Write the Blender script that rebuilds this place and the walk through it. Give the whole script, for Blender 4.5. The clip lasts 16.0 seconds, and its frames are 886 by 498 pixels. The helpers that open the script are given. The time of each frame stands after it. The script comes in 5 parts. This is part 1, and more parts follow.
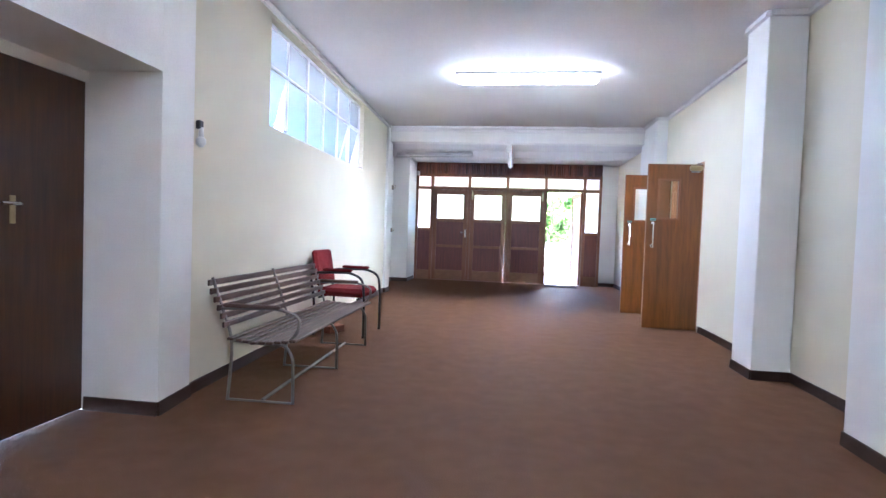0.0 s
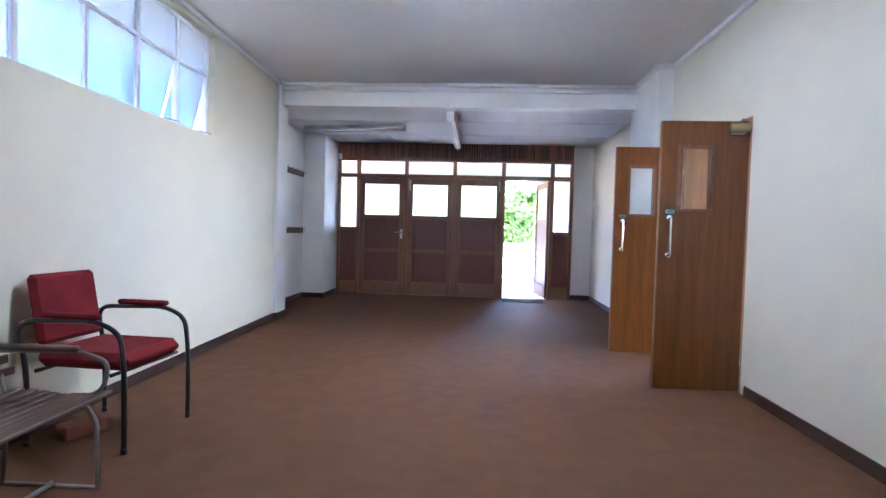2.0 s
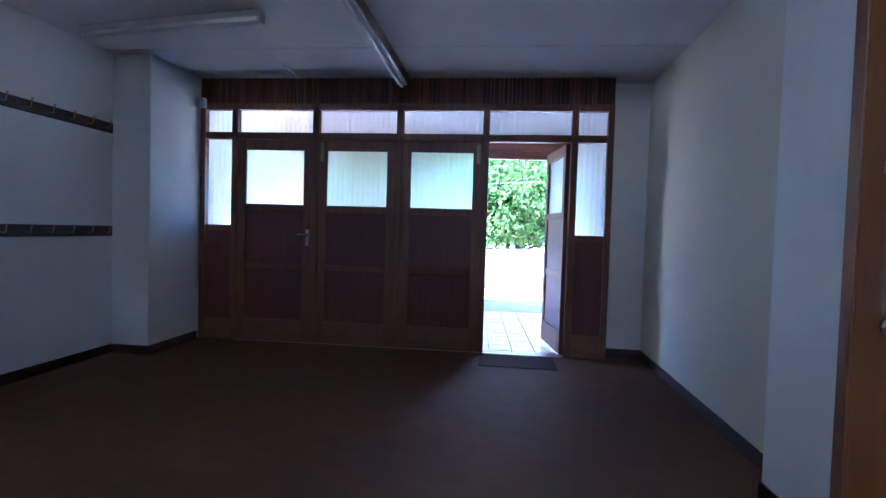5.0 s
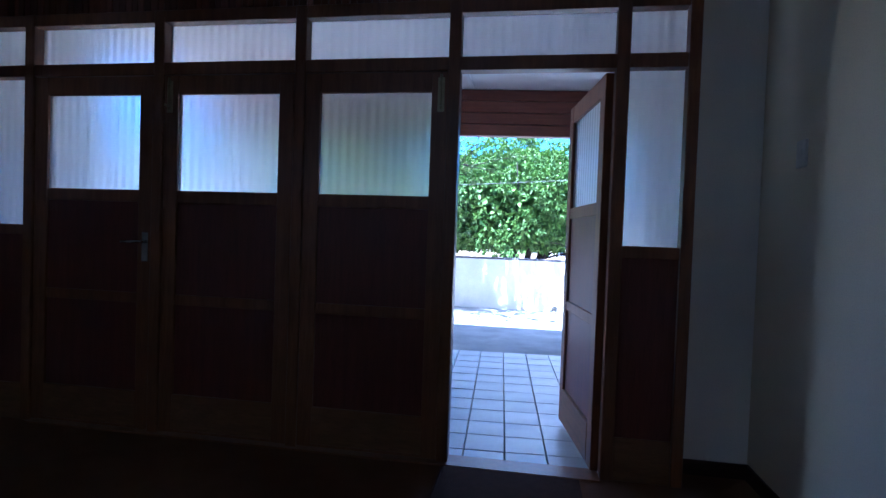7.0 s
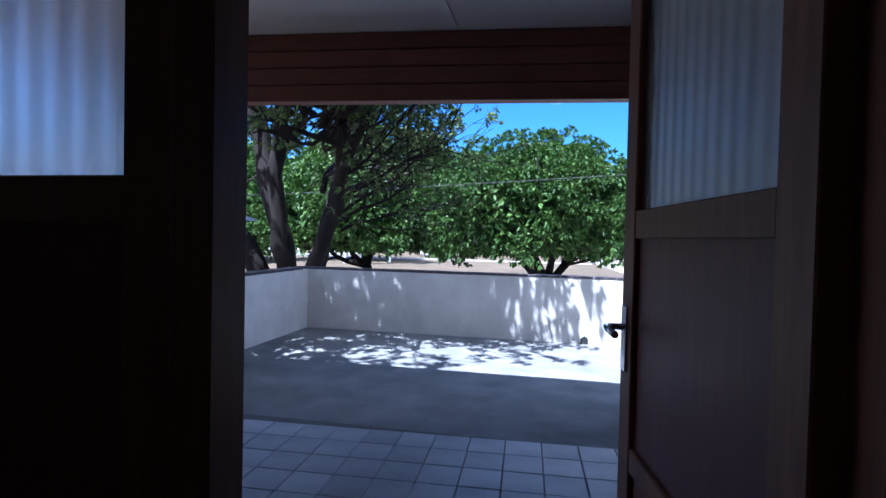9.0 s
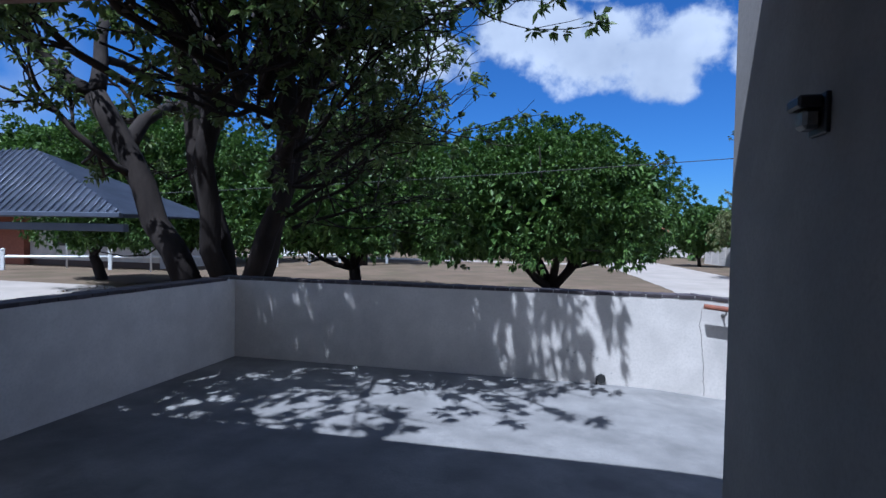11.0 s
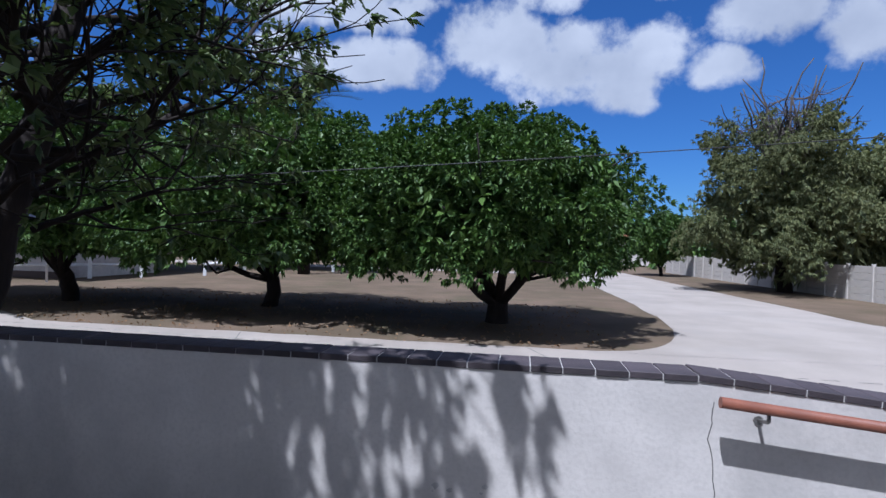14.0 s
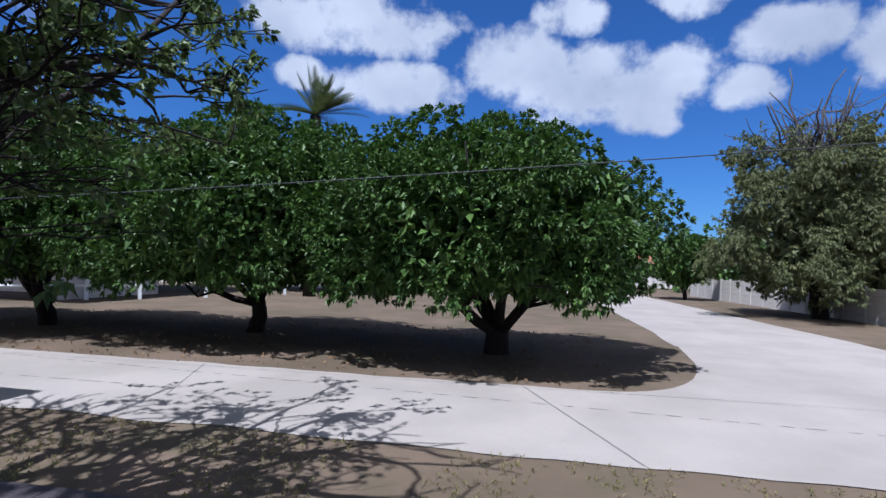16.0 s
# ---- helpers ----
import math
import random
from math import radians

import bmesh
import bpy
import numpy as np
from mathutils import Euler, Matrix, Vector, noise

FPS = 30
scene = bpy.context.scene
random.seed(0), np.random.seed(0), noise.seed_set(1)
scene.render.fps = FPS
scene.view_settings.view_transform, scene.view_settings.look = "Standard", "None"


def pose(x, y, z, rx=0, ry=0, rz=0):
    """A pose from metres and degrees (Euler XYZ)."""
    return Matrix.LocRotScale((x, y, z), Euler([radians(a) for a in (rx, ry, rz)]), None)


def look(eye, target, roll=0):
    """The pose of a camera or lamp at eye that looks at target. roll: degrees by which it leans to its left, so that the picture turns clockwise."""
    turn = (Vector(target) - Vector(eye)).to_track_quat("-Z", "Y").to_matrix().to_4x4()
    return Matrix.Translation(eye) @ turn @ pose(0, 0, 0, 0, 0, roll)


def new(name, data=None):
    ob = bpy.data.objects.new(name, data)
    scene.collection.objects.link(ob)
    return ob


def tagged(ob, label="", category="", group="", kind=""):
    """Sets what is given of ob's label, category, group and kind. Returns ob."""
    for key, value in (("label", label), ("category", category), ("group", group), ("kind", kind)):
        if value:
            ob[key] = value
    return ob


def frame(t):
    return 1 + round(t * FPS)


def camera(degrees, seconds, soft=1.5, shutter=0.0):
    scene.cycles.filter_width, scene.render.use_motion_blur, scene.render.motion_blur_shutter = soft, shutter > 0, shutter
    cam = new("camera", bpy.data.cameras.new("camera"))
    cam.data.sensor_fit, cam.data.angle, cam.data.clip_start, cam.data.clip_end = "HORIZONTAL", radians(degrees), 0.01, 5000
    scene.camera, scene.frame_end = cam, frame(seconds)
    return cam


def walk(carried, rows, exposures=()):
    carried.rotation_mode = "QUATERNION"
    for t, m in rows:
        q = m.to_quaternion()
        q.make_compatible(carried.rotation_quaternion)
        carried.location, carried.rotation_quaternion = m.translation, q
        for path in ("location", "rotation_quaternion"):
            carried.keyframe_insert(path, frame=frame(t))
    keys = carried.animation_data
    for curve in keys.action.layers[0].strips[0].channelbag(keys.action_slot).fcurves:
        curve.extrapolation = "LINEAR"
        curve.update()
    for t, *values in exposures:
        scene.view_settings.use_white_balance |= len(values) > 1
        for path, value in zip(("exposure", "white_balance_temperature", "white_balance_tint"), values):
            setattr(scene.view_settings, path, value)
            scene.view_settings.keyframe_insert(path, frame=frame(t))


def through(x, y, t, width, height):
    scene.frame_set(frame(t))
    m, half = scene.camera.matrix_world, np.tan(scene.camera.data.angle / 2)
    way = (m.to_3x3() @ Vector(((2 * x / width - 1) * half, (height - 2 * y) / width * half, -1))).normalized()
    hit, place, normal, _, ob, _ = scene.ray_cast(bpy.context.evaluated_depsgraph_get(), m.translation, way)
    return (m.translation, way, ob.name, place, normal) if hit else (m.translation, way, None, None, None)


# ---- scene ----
cam = camera(80.0, 16.0)
PATH = [
    (0, (0.259, -0.056, 1.116), (-0.008, 1.926, 1.049), 2.0),
    (0.5, (0.262, 0.57, 1.14), (0.083, 2.561, 1.074), 1.9),
    (1, (0.307, 1.238, 1.156), (0.154, 3.231, 1.088), 1.8),
    (1.5, (0.401, 1.938, 1.162), (0.26, 3.932, 1.094), 1.7),
    (2, (0.503, 2.647, 1.16), (0.371, 4.642, 1.091), 1.6),
    (2.5, (0.596, 3.356, 1.169), (0.47, 5.351, 1.098), 1.5),
    (3, (0.696, 4.055, 1.175), (0.565, 6.05, 1.105), 1.5),
    (3.5, (0.804, 4.747, 1.184), (0.671, 6.741, 1.111), 1.5),
    (4, (0.909, 5.435, 1.198), (0.758, 7.428, 1.123), 1.6),
    (6.5, (1.305, 8.662, 1.186), (0.993, 10.637, 1.135), 1.9),
    (7, (1.334, 9.223, 1.209), (1.015, 11.197, 1.159), 2.0),
    (7.5, (1.36, 9.762, 1.241), (1.029, 11.734, 1.191), 2.0),
    (8, (1.378, 10.279, 1.277), (1.015, 12.245, 1.231), 1.9),
    (10.3, (1.395, 12.613, 1.369), (0.958, 14.564, 1.324), 1.0),
    (10.5, (1.386, 12.781, 1.354), (0.95, 14.732, 1.308), 1.2),
    (11, (1.392, 13.302, 1.358), (0.966, 15.256, 1.313), 1.2),
    (11.5, (1.454, 13.869, 1.379), (1.036, 15.824, 1.333), 1.1),
    (12, (1.499, 14.382, 1.385), (1.092, 16.339, 1.338), 1.1),
    (12.5, (1.564, 14.894, 1.366), (1.175, 16.855, 1.321), 1.0),
    (13, (1.659, 15.387, 1.369), (1.276, 17.349, 1.327), 1.0),
    (13.5, (1.762, 15.811, 1.379), (1.416, 17.782, 1.346), 1.25),
    (14, (1.892, 16.233, 1.396), (1.592, 18.212, 1.38), 1.53),
    (14.5, (1.956, 16.508, 1.465), (1.684, 18.493, 1.459), 1.8),
    (15, (2.132, 16.906, 1.49), (1.858, 18.891, 1.508), 1.7),
    (15.5, (2.215, 17.353, 1.487), (1.902, 19.332, 1.522), 1.8),
    (16, (2.409, 17.76, 1.44), (2.027, 19.728, 1.502), 1.7),
]
EXPOSURES = [
    (0.0, 7.2, 5000, 16), (0.6, 7.35, 5000, 16), (1.5, 6.9, 4950, 16), (2.5, 6.4, 4850, 18), (3.0, 6.2, 4700, 20), (4.0, 5.75, 4400, 20), (6.4, 3.95, 4250, 11), (8.0, 2.6, 4500, 14),
    (10.3, 0.3, 4850, 10), (11.5, 0.05, 4950, 13), (13.0, -0.08, 5100, 15), (16.0, 0.05, 5200, 15)]
walk(cam, [(t, look(e, g, r)) for t, e, g, r in PATH], EXPOSURES)


# ---- world, sun ----
SUN_DIR = Vector((0.20, 0.417, -1.0)).normalized()      # the way the sunlight travels
world = bpy.data.worlds.new("world")
scene.world = world
world.use_nodes = True
wn, wl = world.node_tree.nodes, world.node_tree.links
wn.clear()
w_out, w_bg = wn.new("ShaderNodeOutputWorld"), wn.new("ShaderNodeBackground")
sky = wn.new("ShaderNodeTexSky")
sky.sky_type, sky.sun_disc = "NISHITA", False
sky.sun_elevation = math.asin(-SUN_DIR.z)
sky.sun_rotation = math.atan2(-SUN_DIR.x, -SUN_DIR.y)
sky.air_density, sky.dust_density, sky.ozone_density = 1.0, 0.3, 3.0
w_co = wn.new("ShaderNodeTexCoord")
w_sep = wn.new("ShaderNodeSeparateXYZ")
wl.new(w_co.outputs["Generated"], w_sep.inputs[0])
# flat cloud layer: the sky's direction divided by its height
w_h = wn.new("ShaderNodeMath"); w_h.operation = "ADD"; w_h.inputs[1].default_value = 0.85
wl.new(w_sep.outputs[2], w_h.inputs[0])
w_hm = wn.new("ShaderNodeMath"); w_hm.operation = "MAXIMUM"; w_hm.inputs[1].default_value = 0.05
wl.new(w_h.outputs[0], w_hm.inputs[0])
w_dx = wn.new("ShaderNodeMath"); w_dx.operation = "DIVIDE"
w_dy = wn.new("ShaderNodeMath"); w_dy.operation = "DIVIDE"
wl.new(w_sep.outputs[0], w_dx.inputs[0]); wl.new(w_hm.outputs[0], w_dx.inputs[1])
wl.new(w_sep.outputs[1], w_dy.inputs[0]); wl.new(w_hm.outputs[0], w_dy.inputs[1])
w_cmb = wn.new("ShaderNodeCombineXYZ")
wl.new(w_dx.outputs[0], w_cmb.inputs[0]); wl.new(w_dy.outputs[0], w_cmb.inputs[1])
w_no = wn.new("ShaderNodeTexNoise")
w_no.inputs["Scale"].default_value, w_no.inputs["Detail"].default_value, w_no.inputs["Roughness"].default_value = 3.3, 8.0, 0.50
w_map = wn.new("ShaderNodeMapping")
w_map.inputs["Location"].default_value = (3.4, 0.9, 0.0)
wl.new(w_cmb.outputs[0], w_map.inputs[0]); wl.new(w_map.outputs[0], w_no.inputs["Vector"])
w_rmp = wn.new("ShaderNodeValToRGB")
w_rmp.color_ramp.elements[0].position, w_rmp.color_ramp.elements[1].position = 0.415, 0.505
wl.new(w_no.outputs["Fac"], w_rmp.inputs[0])
w_no2 = wn.new("ShaderNodeTexNoise")
w_no2.inputs["Scale"].default_value, w_no2.inputs["Detail"].default_value = 6.0, 6.0
wl.new(w_map.outputs[0], w_no2.inputs["Vector"])
w_cr = wn.new("ShaderNodeValToRGB")
w_cr.color_ramp.elements[0].position, w_cr.color_ramp.elements[0].color = 0.3, (7.8, 8.2, 9.0, 1)
w_cr.color_ramp.elements[1].position, w_cr.color_ramp.elements[1].color = 0.6, (11.9, 12.0, 12.2, 1)
wl.new(w_no2.outputs["Fac"], w_cr.inputs[0])
w_tint = wn.new("ShaderNodeMix"); w_tint.data_type, w_tint.blend_type = "RGBA", "MULTIPLY"
w_tint.inputs[0].default_value = 1.0
w_tint.inputs[7].default_value = (0.66, 1.06, 1.58, 1)
wl.new(sky.outputs[0], w_tint.inputs[6])
w_mix = wn.new("ShaderNodeMix"); w_mix.data_type = "RGBA"

def w_math(op, a, b=None):
    """A math node of the sky; a and b are sockets or numbers."""
    q = wn.new("ShaderNodeMath")
    q.operation = op
    for i, v in enumerate((a, b)):
        if isinstance(v, (int, float)):
            q.inputs[i].default_value = v
        elif v is not None:
            wl.new(v, q.inputs[i])
    return q.outputs[0]


def w_dot(v):
    q = wn.new("ShaderNodeVectorMath")
    q.operation = "DOT_PRODUCT"
    q.inputs[1].default_value = v
    wl.new(w_co.outputs["Generated"], q.inputs[0])
    return q.outputs["Value"]


# heaped clouds over the lawn: bearing from north to the east, height (degrees), half-widths
CLOUDS = ((-21.0, 24.5, 11.0, 3.6), (-17.0, 18.5, 8.6, 2.9), (-26.5, 19.0, 3.2, 1.8), (-2.5, 21.0, 7.6, 4.2), (6.8, 18.6, 9.8, 4.8), (2.0, 25.5, 4.0, 2.8), (13.5, 26.0, 4.4, 2.5),
          (22.8, 21.4, 4.8, 2.8), (18.5, 17.2, 3.4, 2.2), (33.0, 19.8, 6.8, 4.6), (-34.0, 30.0, 8.0, 4.0), (44.0, 25.0, 9.0, 5.0))
heap = None
for az, el, hw, hh in CLOUDS:
    a, e = radians(az), radians(el)
    c = Vector((math.sin(a) * math.cos(e), math.cos(a) * math.cos(e), math.sin(e)))
    rt = Vector((math.cos(a), -math.sin(a), 0))
    up = rt.cross(c)
    u, v = w_dot(rt / math.sin(radians(hw))), w_dot(up / math.sin(radians(hh)))
    ell = w_math("SUBTRACT", 1.0, w_math("ADD", w_math("MULTIPLY", u, u), w_math("MULTIPLY", v, v)))
    ell = w_math("MULTIPLY", ell, w_math("GREATER_THAN", w_dot(c), 0.0))
    heap = ell if heap is None else w_math("MAXIMUM", heap, ell)
heap = w_math("MAXIMUM", heap, -1.0)
w_puff = wn.new("ShaderNodeTexNoise")
w_puff.inputs["Scale"].default_value, w_puff.inputs["Detail"].default_value, w_puff.inputs["Roughness"].default_value = 11.0, 7.0, 0.58
wl.new(w_co.outputs["Generated"], w_puff.inputs["Vector"])
heap = w_math("ADD", heap, w_math("MULTIPLY", w_math("SUBTRACT", w_puff.outputs["Fac"], 0.5), 3.4))
w_edge = wn.new("ShaderNodeMapRange")
w_edge.interpolation_type = "SMOOTHSTEP"
w_edge.inputs[1].default_value, w_edge.inputs[2].default_value = -0.05, 0.75
wl.new(heap, w_edge.inputs[0])
w_far = wn.new("ShaderNodeMapRange")     # the loose cloud layer of the rest of the sky
w_far.inputs[1].default_value, w_far.inputs[2].default_value = 0.72, 0.50
wl.new(w_dot((0.0, 0.96, 0.28)), w_far.inputs[0])
w_cover = w_math("MAXIMUM", w_edge.outputs[0], w_math("MULTIPLY", w_far.outputs[0], w_rmp.outputs[0]))
wl.new(w_cover, w_mix.inputs[0]); wl.new(w_tint.outputs[2], w_mix.inputs[6]); wl.new(w_cr.outputs[0], w_mix.inputs[7])
wl.new(w_mix.outputs[2], w_bg.inputs[0])
w_bg.inputs[1].default_value = 0.058
wl.new(w_bg.outputs[0], w_out.inputs[0])

sun_data = bpy.data.lights.new("sun", "SUN")
sun_data.energy, sun_data.angle, sun_data.color = 7.6, radians(0.53), (1.0, 0.95, 0.87)
sun = new("sun", sun_data)
sun.matrix_world = look(Vector((0, 0, 60)), Vector((0, 0, 60)) + SUN_DIR)

# the lit fluorescent fitting on the hall's ceiling
tube_data = bpy.data.lights.new("ceiling_lamp", "AREA")
tube_data.shape, tube_data.size, tube_data.size_y, tube_data.energy = "RECTANGLE", 1.5, 0.16, 0.24
tube_data.color = (1.0, 0.98, 0.95)
tube_lamp = new("ceiling_lamp", tube_data)
tube_lamp.matrix_world = pose(0.33, 6.14, 2.845, 0, 0, 0)
# unseen fill lamp behind the start, added to brighten the near end and pier
rear_fill_data = tube_data.copy()
rear_fill_data.energy = 0.32
rear_fill_lamp = new("ceiling_lamp", rear_fill_data)
rear_fill_lamp.matrix_world = pose(0.33, -0.9, 2.845, 0, 0, 0)


# ---- materials ----
def shader(name):
    m = bpy.data.materials.new(name)
    m.use_nodes = True
    n, l = m.node_tree.nodes, m.node_tree.links
    return m, n, l, n["Principled BSDF"]


def mixed(n, l, fac, a, b):
    """A colour mixed from a to b by a socket."""
    x = n.new("ShaderNodeMix")
    x.data_type = "RGBA"
    l.new(fac, x.inputs[0])
    for i, c in ((6, a), (7, b)):
        if isinstance(c, tuple):
            x.inputs[i].default_value = (*c, 1)
        else:
            l.new(c, x.inputs[i])
    return x.outputs[2]


def ramp(n, l, fac, lo, hi):
    r = n.new("ShaderNodeMapRange")
    r.inputs[1].default_value, r.inputs[2].default_value = lo, hi
    l.new(fac, r.inputs[0])
    return r.outputs[0]


def noise_at(n, l, scale, detail=4.0, stretch=(1, 1, 1), rough=0.55):
    co, mp, t = n.new("ShaderNodeTexCoord"), n.new("ShaderNodeMapping"), n.new("ShaderNodeTexNoise")
    mp.inputs["Scale"].default_value = stretch
    l.new(co.outputs["Object"], mp.inputs[0])
    l.new(mp.outputs[0], t.inputs["Vector"])
    t.inputs["Scale"].default_value, t.inputs["Detail"].default_value, t.inputs["Roughness"].default_value = scale, detail, rough
    return t.outputs["Fac"]


def bumped(n, l, bsdf, height, strength, distance=0.01):
    b = n.new("ShaderNodeBump")
    b.inputs["Strength"].default_value, b.inputs["Distance"].default_value = strength, distance
    l.new(height, b.inputs["Height"])
    l.new(b.outputs[0], bsdf.inputs["Normal"])


def surface(name, a, b, scale=3.0, fine=120.0, rough=0.7, bump=0.15, metal=0.0, stretch=(1, 1, 1), lo=0.35, hi=0.65, spec=0.5, dirt=None, dirt_amount=0.5, dirt_scale=1.2):
    """Two colours over a coarse noise, a fine grain in colour and relief, and large stains."""
    m, n, l, p = shader(name)
    coarse, grain = noise_at(n, l, scale, 5, stretch), noise_at(n, l, fine, 3, stretch)
    col = mixed(n, l, ramp(n, l, coarse, lo, hi), a, b)
    dark = tuple(c * 0.72 for c in a)
    g = n.new("ShaderNodeMath")
    g.operation, g.inputs[1].default_value = "MULTIPLY", 0.45
    l.new(ramp(n, l, grain, 0.45, 0.75), g.inputs[0])
    col = mixed(n, l, g.outputs[0], col, dark)
    if dirt:
        d = n.new("ShaderNodeMath")
        d.operation, d.inputs[1].default_value = "MULTIPLY", dirt_amount
        l.new(ramp(n, l, noise_at(n, l, dirt_scale, 7, (1, 1, 0.6), 0.65), 0.52, 0.70), d.inputs[0])
        col = mixed(n, l, d.outputs[0], col, dirt)
    l.new(col, p.inputs["Base Color"])
    r = n.new("ShaderNodeMapRange")
    r.inputs[3].default_value, r.inputs[4].default_value = max(rough - 0.10, 0.03), min(rough + 0.10, 1)
    l.new(coarse, r.inputs[0])
    l.new(r.outputs[0], p.inputs["Roughness"])
    p.inputs["Metallic"].default_value, p.inputs["Specular IOR Level"].default_value = metal, spec
    if bump:
        bumped(n, l, p, grain, bump, 0.006)
    return m


def wood(name, a, b, grain=(18, 18, 1.2), rough=0.42, varied=0.0):
    """Varnished timber with long grain."""
    m, n, l, p = shader(name)
    g1, g2 = noise_at(n, l, 2.2, 6, grain, 0.6), noise_at(n, l, 9.0, 4, grain)
    col = mixed(n, l, ramp(n, l, g1, 0.3, 0.7), a, b)
    g = n.new("ShaderNodeMath")
    g.operation, g.inputs[1].default_value = "MULTIPLY", 0.5
    l.new(ramp(n, l, g2, 0.5, 0.72), g.inputs[0])
    col = mixed(n, l, g.outputs[0], col, tuple(c * 0.45 for c in a))
    if varied:
        info, hs, rm = n.new("ShaderNodeObjectInfo"), n.new("ShaderNodeHueSaturation"), n.new("ShaderNodeMapRange")
        rm.inputs[3].default_value, rm.inputs[4].default_value = 1 - varied, 1 + varied
        l.new(info.outputs["Random"], rm.inputs[0]); l.new(rm.outputs[0], hs.inputs["Value"]); l.new(col, hs.inputs["Color"])
        col = hs.outputs[0]
    l.new(col, p.inputs["Base Color"])
    p.inputs["Roughness"].default_value = rough
    bumped(n, l, p, g2, 0.12, 0.003)
    return m


def varied(name, a, b, rough=0.8, fine=60.0, bump=0.3, amount=0.18, scale=4.0, spec=0.4):
    """A piece's material: each piece differs a little from the next."""
    m = surface(name, a, b, scale, fine, rough, bump, spec=spec)
    n, l = m.node_tree.nodes, m.node_tree.links
    p = n["Principled BSDF"]
    old = p.inputs["Base Color"].links[0].from_socket
    info, hs, rm = n.new("ShaderNodeObjectInfo"), n.new("ShaderNodeHueSaturation"), n.new("ShaderNodeMapRange")
    rm.inputs[3].default_value, rm.inputs[4].default_value = 1 - amount, 1 + amount
    l.new(info.outputs["Random"], rm.inputs[0]); l.new(rm.outputs[0], hs.inputs["Value"]); l.new(old, hs.inputs["Color"])
    l.new(hs.outputs[0], p.inputs["Base Color"])
    return m


def leafy(name, a, b, rough=0.58, through=0.16):
    """Leaves that differ island by island and let some light through."""
    m, n, l, p = shader(name)
    geo = n.new("ShaderNodeNewGeometry")
    col = mixed(n, l, geo.outputs["Random Per Island"], a, b)
    l.new(col, p.inputs["Base Color"])
    p.inputs["Roughness"].default_value = rough
    p.inputs["Specular IOR Level"].default_value = 0.22
    tr, mx = n.new("ShaderNodeBsdfTranslucent"), n.new("ShaderNodeMixShader")
    hs = n.new("ShaderNodeHueSaturation")
    hs.inputs["Value"].default_value, hs.inputs["Saturation"].default_value = 1.6, 1.15
    l.new(col, hs.inputs["Color"]); l.new(hs.outputs[0], tr.inputs[0])
    mx.inputs[0].default_value = through
    l.new(p.outputs[0], mx.inputs[1]); l.new(tr.outputs[0], mx.inputs[2])
    l.new(mx.outputs[0], n["Material Output"].inputs[0])
    return m


def glazing(name, rough, tint=(0.95, 0.97, 1.0), reeds=0.0, grain=0.0):
    m, n, l, p = shader(name)
    p.inputs["Base Color"].default_value = (*tint, 1)
    p.inputs["Transmission Weight"].default_value, p.inputs["Roughness"].default_value, p.inputs["IOR"].default_value = 1.0, rough, 1.35
    if reeds:
        co, wv = n.new("ShaderNodeTexCoord"), n.new("ShaderNodeTexWave")
        l.new(co.outputs["Object"], wv.inputs["Vector"])
        wv.wave_type, wv.bands_direction = "BANDS", "X"
        wv.inputs["Scale"].default_value, wv.inputs["Distortion"].default_value = reeds, 0.0
        bumped(n, l, p, wv.outputs["Fac"], 0.22, 0.015)
    elif grain:
        bumped(n, l, p, noise_at(n, l, grain, 3), 0.6, 0.01)
    return m


M = {}
M["wall"] = surface("cream_wall_paint", (0.71, 0.66, 0.505), (0.68, 0.632, 0.482), 1.4, 160, 0.62, 0.10, spec=0.3, dirt=(0.62, 0.58, 0.48), dirt_amount=0.22)
M["pier"] = surface("white_wall_paint", (0.80, 0.79, 0.75), (0.76, 0.75, 0.71), 1.6, 150, 0.55, 0.10, dirt=(0.58, 0.55, 0.48), dirt_amount=0.22)
M["ceiling"] = surface("ceiling_paint", (0.74, 0.72, 0.70), (0.70, 0.68, 0.67), 0.9, 90, 0.75, 0.06, dirt=(0.58, 0.56, 0.54), dirt_amount=0.25)
M["carpet"] = surface("brown_carpet", (0.146, 0.069, 0.032), (0.128, 0.060, 0.028), 7.0, 130, 0.80, 0.8, spec=0.16, dirt=(0.10, 0.054, 0.036), dirt_amount=0.22, dirt_scale=3.0)
M["base"] = wood("dark_skirting_wood", (0.060, 0.030, 0.020), (0.038, 0.020, 0.014), (3, 3, 20), 0.45)
M["door"] = wood("red_brown_veneer", (0.200, 0.068, 0.009), (0.115, 0.037, 0.006), (8, 8, 0.6), 0.32)
M["darkdoor"] = wood("dark_brown_veneer", (0.080, 0.030, 0.010), (0.042, 0.015, 0.006), (16, 16, 0.9), 0.36)
M["frame"] = wood("door_frame_wood", (0.24, 0.098, 0.038), (0.155, 0.060, 0.025), (14, 14, 1.0), 0.42)
M["panel"] = wood("dark_red_panel_wood", (0.16, 0.045, 0.030), (0.11, 0.032, 0.024), (14, 14, 1.0), 0.38)
M["kick"] = wood("light_kick_board", (0.24, 0.115, 0.050), (0.17, 0.080, 0.035), (2, 2, 14), 0.45)
M["slat"] = wood("ceiling_board_wood", (0.20, 0.068, 0.036), (0.12, 0.042, 0.024), (14, 14, 1.2), 0.42, varied=0.45)
M["bench"] = wood("worn_bench_slat", (0.135, 0.078, 0.050), (0.080, 0.048, 0.034), (3, 1.2, 3), 0.42, varied=0.15)
